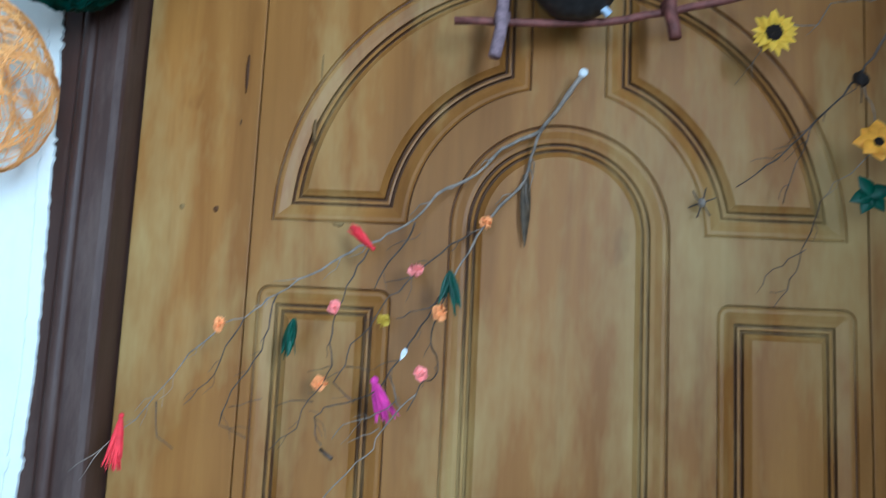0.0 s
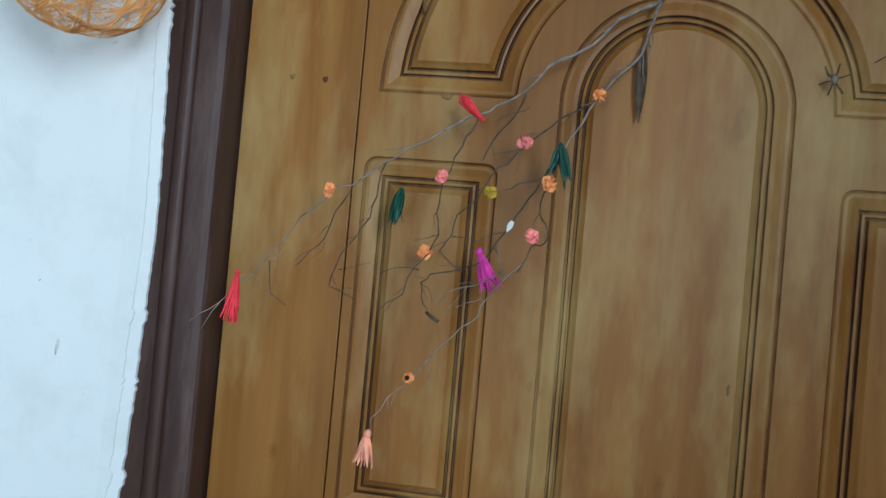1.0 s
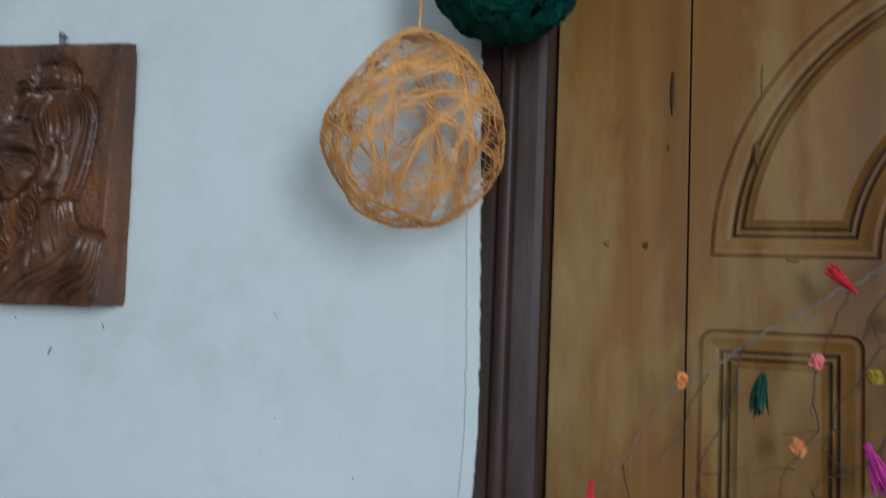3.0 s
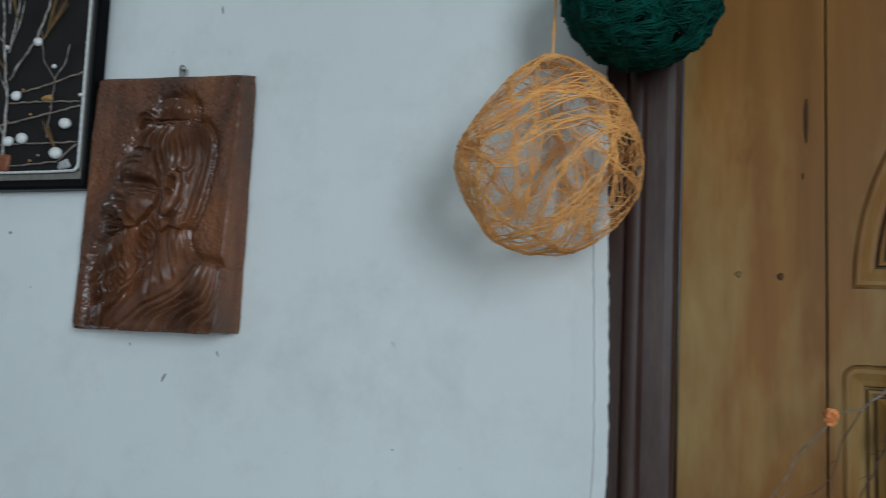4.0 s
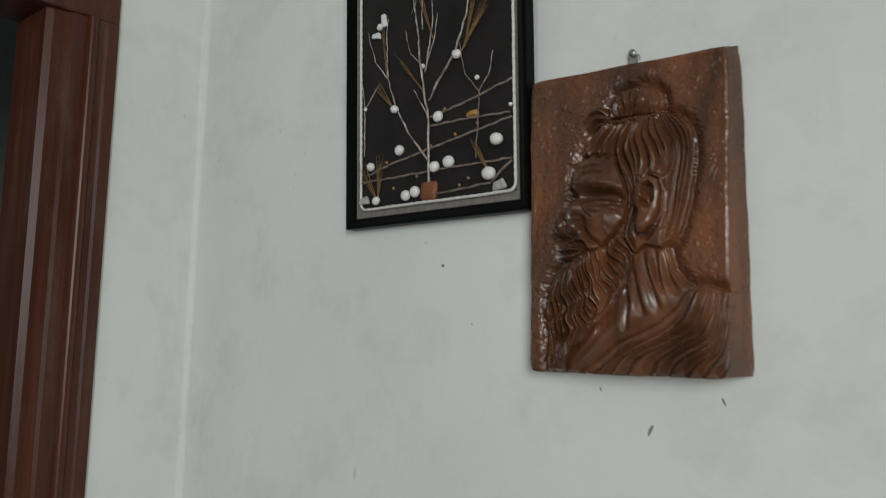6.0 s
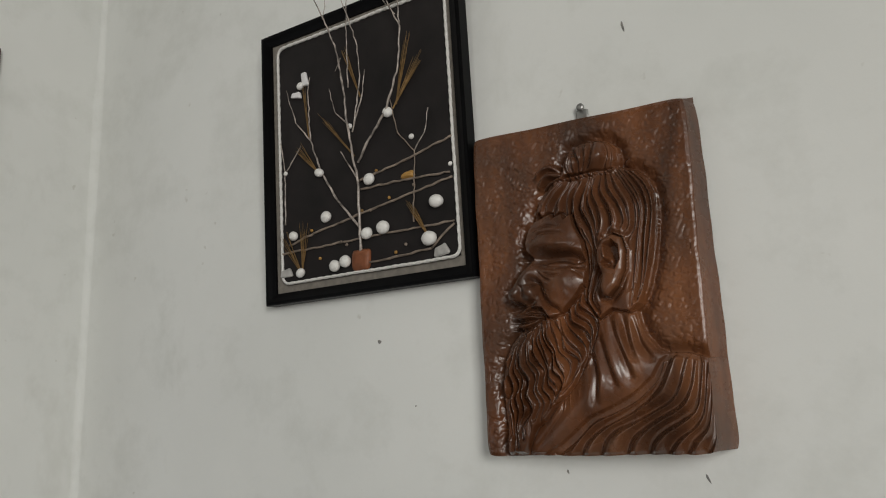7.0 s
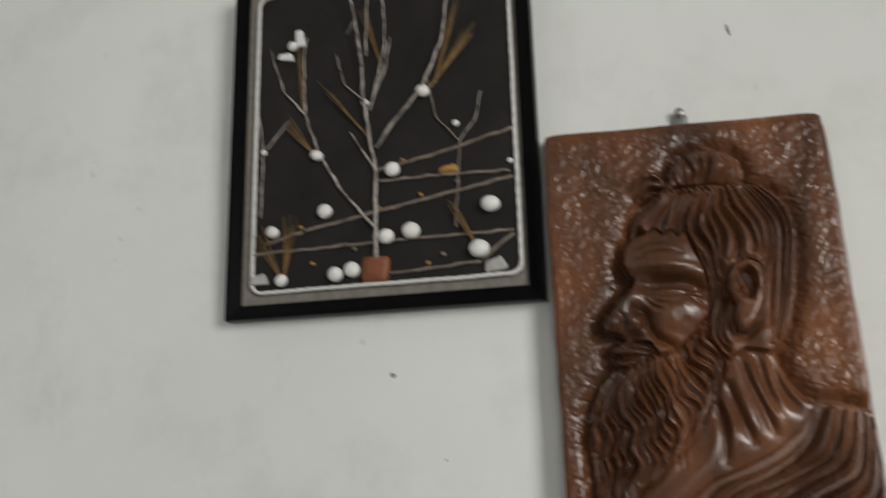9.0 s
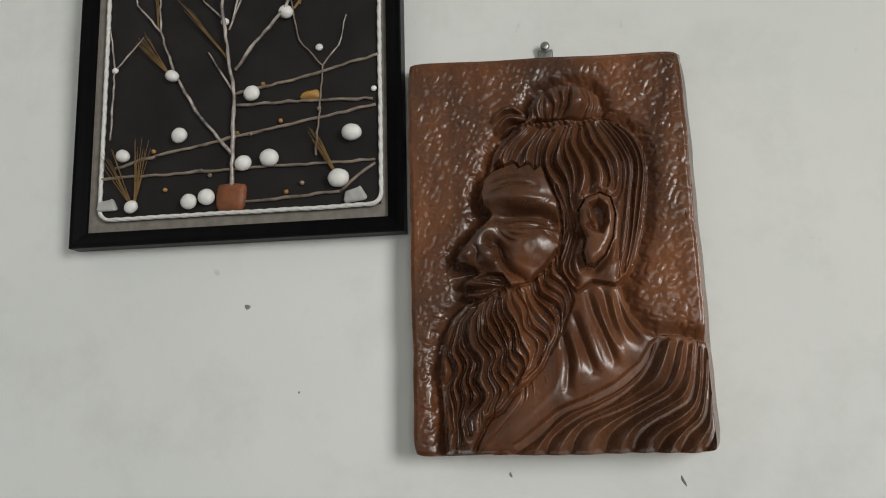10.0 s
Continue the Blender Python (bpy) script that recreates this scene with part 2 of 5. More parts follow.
def ball(centre, size, rng=None, rough=0.0, bm=None, rings=8, spin=0.0):
    """A rounded lump with three half-axes."""
    bm = bmesh.new() if bm is None else bm
    made = bmesh.ops.create_uvsphere(bm, u_segments=12, v_segments=rings, radius=1)
    m = Matrix.Translation(centre) @ Matrix.Rotation(spin, 4, "Y") @ Matrix.Diagonal((*size, 1))
    for v in made["verts"]:
        if rough:
            v.co *= 1 + rough * noise.noise(v.co * 1.7 + Vector(centre) * 37)
        v.co = m @ v.co
    return bm


def lathe(profile, centre, axis="Y", sides=24, bm=None):
    """profile: (radius, height along the axis) rows."""
    bm = bmesh.new() if bm is None else bm
    rings = []
    for r, h in profile:
        ring = []
        for k in range(sides):
            a = 2 * math.pi * k / sides
            p = (r * math.cos(a), h, r * math.sin(a)) if axis == "Y" else (r * math.cos(a), r * math.sin(a), h)
            ring.append(bm.verts.new(Vector(centre) + Vector(p)))
        rings.append(ring)
    for a, b in zip(rings, rings[1:]):
        for k in range(sides):
            bm.faces.new((a[k], b[k], b[(k + 1) % sides], a[(k + 1) % sides]))
    bm.faces.new(rings[0])
    bm.faces.new(rings[-1][::-1])
    bmesh.ops.recalc_face_normals(bm, faces=bm.faces[:])
    return bm


def petal(bm, base, direction, normal, length, width, curl=0.25, thick=0.0006):
    """A pointed petal or leaf with a little thickness and a curled tip."""
    d = Vector(direction).normalized()
    n = Vector(normal)
    n = (n - d * n.dot(d)).normalized()
    s = d.cross(n)
    rows = []
    for i in range(6):
        t = i / 5
        w = width * math.sin(math.pi * min(1.0, 0.12 + 0.88 * t) ** 0.85) * 0.5 + 0.0004
        c = Vector(base) + d * (length * t) + n * (curl * length * t * t)
        rows.append([(c + s * (w * k) + n * (abs(k) * w * 0.25 + h)) for h in (0, -thick) for k in (-1, 0, 1)])
    vs = [[bm.verts.new(p) for p in r] for r in rows]
    for a, b in zip(vs, vs[1:]):
        for k in (0, 1):
            bm.faces.new((a[k], a[k + 1], b[k + 1], b[k]))
            bm.faces.new((a[k + 3], b[k + 3], b[k + 4], a[k + 4]))
        bm.faces.new((a[0], b[0], b[3], a[3]))
        bm.faces.new((a[2], a[5], b[5], b[2]))
    return bm


def sweep(outline, profile, y, bm=None, material_of=None):
    """A moulding round a closed outline (x, z), counter-clockwise; profile rows are (inset, height towards the room)."""
    bm = bmesh.new() if bm is None else bm
    if callable(outline):
        rows = [[bm.verts.new((x, y - h, z)) for x, z in outline(w)] for w, h in profile]
        n = len(rows[0])
    else:
        n = len(outline)
    pts = [] if callable(outline) else [Vector(p) for p in outline]
    mitre = []
    for i in range(len(pts)):
        a, b = (pts[i] - pts[i - 1]).normalized(), (pts[(i + 1) % n] - pts[i]).normalized()
        na, nb = Vector((-a.y, a.x)), Vector((-b.y, b.x))
        m = (na + nb).normalized()
        mitre.append(m / max(0.35, m.dot(na)))
    if pts:
        rows = [[bm.verts.new((p.x + m.x * w, y - h, p.y + m.y * w)) for p, m in zip(pts, mitre)] for w, h in profile]
    for r, (a, b) in enumerate(zip(rows, rows[1:])):
        for k in range(n):
            f = bm.faces.new((a[k], a[(k + 1) % n], b[(k + 1) % n], b[k]))
            if material_of:
                f.material_index = material_of(r)
    return bm, rows[-1]


# ---- the room ----
WALL_Y, DOOR_Y, LEFT_X = 1.165, 1.237, -2.27
RIGHT_X, BACK_Y, TOP = 3.6, -2.4, 3.3


def wall(name, boxes, material=PLASTER, label="", category="wall"):
    bm = bmesh.new()
    for b in boxes:
        box(*b, bm=bm)
    return whole(name, bm, material, label, category, kind="structure", smooth=False)


north = wall("wall_north", [(LEFT_X - 0.15, -0.5750, WALL_Y, WALL_Y + 0.2, 0, TOP), (0.889, RIGHT_X + 0.15, WALL_Y, WALL_Y + 0.2, 0, TOP), (-0.575, 0.889, WALL_Y, WALL_Y + 0.2, 2.28, TOP)],
     label="pale painted plaster wall with faint stains")
wall("wall_west", [(LEFT_X - 0.15, LEFT_X, 0.959, WALL_Y, 0, TOP), (LEFT_X - 0.15, LEFT_X, BACK_Y, -0.30, 0, TOP), (LEFT_X - 0.15, LEFT_X, -0.30, 0.959, 2.24, TOP)],
     label="pale painted plaster wall beside the doorway")
# second box: unseen partition added to block window light from the door's right
wall("wall_east", [(RIGHT_X, RIGHT_X + 0.15, BACK_Y, WALL_Y, 0, TOP), (0.98, 1.10, -0.68, WALL_Y, 0, TOP)], FAR_WALL, "unseen grey wall, with a partition added to shade the door")
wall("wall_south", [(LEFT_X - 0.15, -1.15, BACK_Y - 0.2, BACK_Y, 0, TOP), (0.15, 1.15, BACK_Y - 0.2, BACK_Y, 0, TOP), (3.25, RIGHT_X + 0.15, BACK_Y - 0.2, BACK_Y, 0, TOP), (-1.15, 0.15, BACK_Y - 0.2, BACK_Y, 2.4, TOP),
                    (-1.15, 0.15, BACK_Y - 0.2, BACK_Y, 0, 0.5), (1.15, 3.25, BACK_Y - 0.2, BACK_Y, 0, 1.25), (1.15, 3.25, BACK_Y - 0.2, BACK_Y, 3.15, TOP)], FAR_WALL, "unseen grey wall with two windows, kept dark to cut bounce")
whole("floor", box(-4.2, RIGHT_X + 0.15, BACK_Y - 0.2, 2.2, -0.12, 0), FLOOR, "unseen grey-brown tiled floor, dark to cut bounced light", "floor", kind="structure", smooth=False)
whole("ceiling", box(-4.2, RIGHT_X + 0.15, BACK_Y - 0.2, 2.2, TOP, TOP + 0.12), CEILING, "unseen ceiling, dulled to cut bounced light", "ceiling", kind="structure", smooth=False)
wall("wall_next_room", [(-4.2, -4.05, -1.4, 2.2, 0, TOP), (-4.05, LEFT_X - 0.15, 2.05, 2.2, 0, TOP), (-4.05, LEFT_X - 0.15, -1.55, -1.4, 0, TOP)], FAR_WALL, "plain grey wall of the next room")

# both windows are unseen; the second is placed to hold the fill lamp
for n, (x0, x1, z0, z1) in enumerate(((1.15, 3.25, 1.25, 3.15), (-1.15, 0.15, 0.5, 2.4))):
    win = thing("window_%d" % (n + 1), ((x0 + x1) / 2, BACK_Y, z0), "unseen brown wooden window frame in the grey wall", "window", kind="structure")
    mid = (x0 + x1) / 2
    for a0, a1, c0, c1 in ((x0, x0 + 0.05, z0, z1), (x1 - 0.05, x1, z0, z1), (x0 + 0.05, x1 - 0.05, z0, z0 + 0.05), (x0 + 0.05, x1 - 0.05, z1 - 0.05, z1), (mid - 0.02, mid + 0.02, z0 + 0.05, z1 - 0.05)):
        part("window_frame", box(a0, a1, BACK_Y - 0.005, BACK_Y + 0.02, c0, c1, 0.004), GLASS_FRAME, win)


def wall_marks():
    """Small chips, nail holes and smears on the plaster."""
    rng = random.Random(2)
    for x, z, w, h in ((-1.554, 1.655, 0.0035, 0.0022), (-1.206, 1.432, 0.0022, 0.0065), (-1.113, 1.473, 0.0013, 0.0045), (-1.276, 1.479, 0.0014, 0.0022), (-0.960, 1.107, 0.0028, 0.0028), (-1.494, 1.563, 0.0010, 0.0012),
                       (-1.738, 1.314, 0.0030, 0.0085), (-1.162, 2.020, 0.0016, 0.0065), (-0.70, 1.29, 0.0012, 0.0012), (-0.664, 1.199, 0.0030, 0.0100), (-0.82, 1.36, 0.0012, 0.0010)):
        bm = ball((0, 0, 0), (w, 0.0006, h), rough=0.6)
        bmesh.ops.transform(bm, matrix=Matrix.Translation((x, WALL_Y, z)) @ Matrix.Rotation(rng.uniform(-0.5, 0.5), 4, "Y"), verts=bm.verts[:])
        part("chip", bm, MARK if w * h < 1.6e-5 else SMEAR, north)


wall_marks()


def jamb_profile(mirror=False):
    """Corners (x, y) of the door jamb seen from above, from the wall to the door."""
    rows = [(-0.5748, WALL_Y + 0.07), (-0.5748, WALL_Y + 0.004), (-0.521, WALL_Y + 0.003), (-0.519, WALL_Y + 0.006)]
    rows += [(-0.507 + 0.011 * math.cos(a), WALL_Y + 0.005 - 0.009 * math.sin(a)) for a in [math.pi * (1 - k / 10) for k in range(11)]]
    rows += [(-0.494, WALL_Y + 0.007), (-0.470, WALL_Y + 0.010), (-0.460, WALL_Y + 0.013), (-0.457, WALL_Y + 0.018), (-0.456, DOOR_Y + 0.03)]
    return [(2 * 0.157 - x, y) for x, y in rows] if mirror else rows


def extrude(profile, z0, z1, steps=1):
    bm = bmesh.new()
    rings = [[bm.verts.new((x, y, z0 + (z1 - z0) * s / steps)) for x, y in profile] for s in range(steps + 1)]
    for a, b in zip(rings, rings[1:]):
        for k in range(len(profile) - 1):
            bm.faces.new((a[k], a[k + 1], b[k + 1], b[k]))
        bm.faces.new((a[-1], a[0], b[0], b[-1]))
    bm.faces.new(rings[0])
    bm.faces.new(rings[-1])
    bmesh.ops.recalc_face_normals(bm, faces=bm.faces[:])
    return bm


frame_thing = thing("door_frame", (0.157, WALL_Y, 0), "dark brown wooden door frame with worn varnish", "door frame", kind="structure")
part("jamb", extrude(jamb_profile(), 0, 2.2), JAMB, frame_thing, smooth=False)
part("jamb", extrude(jamb_profile(True), 0, 2.2), JAMB, frame_thing, smooth=False)
part("lintel", box(-0.575, 0.889, WALL_Y + 0.002, DOOR_Y + 0.03, 2.2, 2.28, 0.006), JAMB, frame_thing)


def paint_edge():
    """The ragged strip of wall paint that laps over the jamb."""
    rng = random.Random(5)
    bm = bmesh.new()
    rows = []
    n = 420
    for i in range(n + 1):
        z = 2.24 * i / n
        edge = -0.527 - 0.05 * max(0, 1.5 - max(z, 0.95)) ** 1.5 - 0.004 * max(0, 1.55 - z)
        edge -= 0.003 + 0.036 * max(0, z - 1.38)
        edge += 0.0022 * noise.noise(Vector((z * 21, 3.1, 0))) + 0.0022 * noise.noise(Vector((z * 90, 8.1, 0)))
        if noise.noise(Vector((z * 17, 40.2, 0))) > 0.24:
            edge += rng.uniform(0.0, 0.0055)
        left = -0.588 + 0.0008 * noise.noise(Vector((z * 9, 5.5, 0)))
        crack = edge - 0.018 - 0.002 * noise.noise(Vector((z * 6, 2.5, 0)))
        deep = 0.0035 if noise.noise(Vector((z * 4.5, 12.5, 0))) > -0.28 else 0.0
        y = WALL_Y - 0.0016 + 0.0006 * noise.noise(Vector((z * 40, 1, 0)))
        row = ((left, WALL_Y + 0.0004, z), (min(left + 0.034, crack - 0.002), y, z), (crack - 0.0007, y, z), (crack, y + deep, z), (crack + 0.0007, y, z), (edge, y, z), (edge + 0.0005, WALL_Y + 0.006, z))
        rows.append([bm.verts.new(p) for p in row])
    for a, b in zip(rows, rows[1:]):
        for k in range(6):
            bm.faces.new((a[k], a[k + 1], b[k + 1], b[k]))
    bmesh.ops.recalc_face_normals(bm, faces=bm.faces[:])
    return bm


whole("trim", paint_edge(), PLASTER, "ragged white paint edge lapping over the door jamb", "trim", kind="structure", smooth=False)

# the wooden door with its arched mouldings
door = thing("door_1", (0.157, DOOR_Y, 0), "honey-brown wooden door with arched mouldings, closed", "door", kind="structure")
for x0, x1 in ((-0.4535, -0.2790), (0.5935, 0.7675)):
    part("side_board", box(x0, x1, DOOR_Y, DOOR_Y + 0.035, 0.004, 2.196, 0.0015), DOOR, door, smooth=False)
# dark sheet added behind the boards so that the seams read dark
part("backing", box(-0.456, 0.77, DOOR_Y + 0.036, DOOR_Y + 0.05, 0, 2.2), SHADE_KNOT, door, smooth=False)

# an outer lip, a broad sloping band, and two shade-painted quirks before the panel
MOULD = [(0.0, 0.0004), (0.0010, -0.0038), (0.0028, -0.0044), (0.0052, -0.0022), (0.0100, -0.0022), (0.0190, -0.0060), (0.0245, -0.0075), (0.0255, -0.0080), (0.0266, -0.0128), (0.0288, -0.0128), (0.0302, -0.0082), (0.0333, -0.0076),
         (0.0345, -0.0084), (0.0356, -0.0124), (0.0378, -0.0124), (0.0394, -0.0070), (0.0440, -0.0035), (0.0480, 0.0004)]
# profile rows coloured dark to stand in for shade in the steps
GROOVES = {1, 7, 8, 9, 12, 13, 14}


def arc(cx, cz, r, a0, a1, n=20):
    return [(cx + r * math.cos(radians(a0 + (a1 - a0) * i / n)), cz + r * math.sin(radians(a0 + (a1 - a0) * i / n))) for i in range(n + 1)]


def rounded_rect(x0, x1, z0, z1, r=0.010):
    return arc(x0 + r, z0 + r, r, 180, 270, 5) + arc(x1 - r, z0 + r, r, 270, 360, 5) + arc(x1 - r, z1 - r, r, 0, 90, 5) + arc(x0 + r, z1 - r, r, 90, 180, 5)


def inset_rect(x0, x1, z0, z1, w):
    return rounded_rect(x0 + w, x1 - w, z0 + w, z1 - w, max(0.0006, 0.018 - w))


def moulding(outline, label=""):
    """A recessed moulding and the panel that it frames."""
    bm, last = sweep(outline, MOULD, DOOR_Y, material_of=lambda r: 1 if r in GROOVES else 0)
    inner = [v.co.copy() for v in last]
    part("moulding", bm, (DOOR, SHADE_KNOT), door, label, smooth=False)
    bm = bmesh.new()
    front = [bm.verts.new(p) for p in inner]
    rear = [bm.verts.new(p + Vector((0, 0.012, 0))) for p in inner]
    n = len(front)
    for k in range(n):
        bm.faces.new((front[k], rear[k], rear[(k + 1) % n], front[(k + 1) % n]))
    bmesh.ops.triangle_fill(bm, use_beauty=True, use_dissolve=False, edges=[bm.edges.get((front[k], front[(k + 1) % n])) for k in range(n)])
    bmesh.ops.recalc_face_normals(bm, faces=bm.faces[:])
    part("panel", bm, DOOR, door, smooth=False)


CX, CZ, half = 0.157, 1.602, 0.150


def fan(side, edge, w):
    """A quarter of a ring beside the keystone, drawn in by w all round."""
    ro, ri = r1 - w, r0 + w
    o0, o1 = math.degrees(math.asin(w / ro)), math.degrees(math.acos((edge + w) / ro))
    i0, i1 = math.degrees(math.asin(w / ri)), math.degrees(math.acos((edge + w) / ri))
    pts = arc(0, CZ, ro, o0, o1, 30) + arc(0, CZ, ri, i1, i0, 24)
    return [(CX + x, z) for x, z in pts] if side > 0 else [(CX - x, z) for x, z in reversed(pts)]


outlines = [[(CX - half, 0.90), (CX + half + 0.012, 0.90)] + arc(CX + 0.006, CZ, half + 0.006, 0, 180, 40), lambda w: inset_rect(-0.262, -0.070, 1.001, 1.509, w), lambda w: inset_rect(0.384, 0.574, 1.001, 1.509, w)]
r0, r1 = 0.209, 0.407
for side, edge in ((-1, 0.039), (1, 0.066)):
    outlines.append(functools.partial(fan, side, edge))
for outline, label in zip(outlines, ("arched moulding round the middle panel", "", "", "fan-shaped moulding", "fan-shaped moulding")):
    moulding(outline, label)


def leaf_mesh():
    """The door leaf with its front cut out round the mouldings."""
    bm = box(-0.2765, 0.5910, DOOR_Y + 0.018, DOOR_Y + 0.035, 0.004, 2.196)
    loops = [[(-0.2765, 0.004), (0.5910, 0.004), (0.5910, 2.196), (-0.2765, 2.196)]] + [o(0.0) if callable(o) else o for o in outlines]
    edges = []
    for n, loop in enumerate(loops):
        vs = [bm.verts.new((x, DOOR_Y, z)) for x, z in loop]
        edges += [bm.edges.new((vs[k], vs[(k + 1) % len(vs)])) for k in range(len(vs))]
        if n == 0:
            back = [bm.verts.new((x, DOOR_Y + 0.019, z)) for x, z in loop]
            for k in range(4):
                bm.faces.new((vs[k], back[k], back[(k + 1) % 4], vs[(k + 1) % 4]))
    bmesh.ops.triangle_fill(bm, use_beauty=True, use_dissolve=False, edges=edges)
    for f in bm.faces:
        if f.calc_center_median().y < DOOR_Y + 1e-4 and f.normal.y > 0:
            f.normal_flip()
    return bm


part("leaf", leaf_mesh(), DOOR, door, smooth=False)
knob = part("door_knob", lathe([(0.004, -0.056), (0.016, -0.054), (0.026, -0.046), (0.029, -0.036), (0.026, -0.024), (0.014, -0.016), (0.012, -0.006), (0.026, -0.004), (0.028, 0.0)], (-0.370, DOOR_Y, 0.951)), DARK_METAL, door, "dark metal knob")


def board_mark(x, z, w, h, tilt=0.0):
    """A sunken dark knot, scar or keyhole in the boards."""
    bm = ball((0, 0, 0), (w, 0.0012, h), rough=0.5)
    bmesh.ops.transform(bm, matrix=Matrix.Translation((x, DOOR_Y - 0.0003, z)) @ Matrix.Rotation(tilt, 4, "Y"), verts=bm.verts[:])
    return part("knot", bm, SHADE_KNOT, door, "dark knot, scar or keyhole in the wood")


# the mark at (-0.403, 0.988) is the keyhole above the knob
for x, z, w, h in ((-0.301, 1.82, 0.0028, 0.026), (-0.331, 1.615, 0.0040, 0.0040), (-0.381, 1.617, 0.0040, 0.0038), (-0.305, 1.745, 0.0012, 0.004), (-0.195, 1.735, 0.0030, 0.017), (-0.190, 1.83, 0.0016, 0.02), (-0.1505, 1.600, 0.008, 0.0035), (-0.403, 0.988, 0.010, 0.0028), (0.262, 1.23, 0.002, 0.007)):
    board_mark(x, z, w, h)

# the dark frame of the open doorway in the west wall
west = thing("door_frame", (LEFT_X, 0.9, 0), "glossy red-brown moulded door frame of an open doorway", "door frame", kind="structure")


def west_profile(flip=0):
    rows = [(-0.14, 0.960), (0.004, 0.960), (0.012, 0.957), (0.014, 0.935), (0.010, 0.930), (0.010, 0.915)]
    rows += [(0.012 + 0.009 * math.sin(a), 0.915 - 0.010 * (1 - math.cos(a))) for a in [math.pi * k / 8 for k in range(9)]]
    rows += [(0.006, 0.893), (0.006, 0.868), (0.0, 0.862), (-0.004, 0.835), (-0.010, 0.822), (-0.14, 0.820)]
    rows = [(LEFT_X + x, y) for x, y in rows]
    return [(x, 0.660 - y) for x, y in rows] if flip else rows


part("jamb", extrude(west_profile(), 0, 2.16), REDWOOD, west, smooth=False)
part("jamb", extrude(west_profile(1), 0, 2.16), REDWOOD, west, smooth=False)
part("lintel", box(LEFT_X - 0.14, LEFT_X + 0.012, -0.295, 0.958, 2.16, 2.24, 0.005), REDWOOD, west)


def corner_bead():
    """The uneven ridge of plaster down the corner of the two walls."""
    bm = bmesh.new()
    rows = []
    for i in range(121):
        z = TOP * i / 120
        r = 0.006 + 0.004 * noise.noise(Vector((z * 3.1, 0, 7)))
        x = LEFT_X + 0.002 * noise.noise(Vector((z * 5, 2, 1)))
        rows.append([bm.verts.new((x + r * px, WALL_Y - r * py, z)) for px, py in ((0, 1.9), (0.35, 0.9), (0.9, 0.35), (1.9, 0))])
    for a, b in zip(rows, rows[1:]):
        for k in range(3):
            bm.faces.new((a[k], b[k], b[k + 1], a[k + 1]))
    bmesh.ops.recalc_face_normals(bm, faces=bm.faces[:])
    return bm


whole("trim", corner_bead(), PLASTER, "uneven rounded plaster bead in the wall corner", "trim", kind="structure")


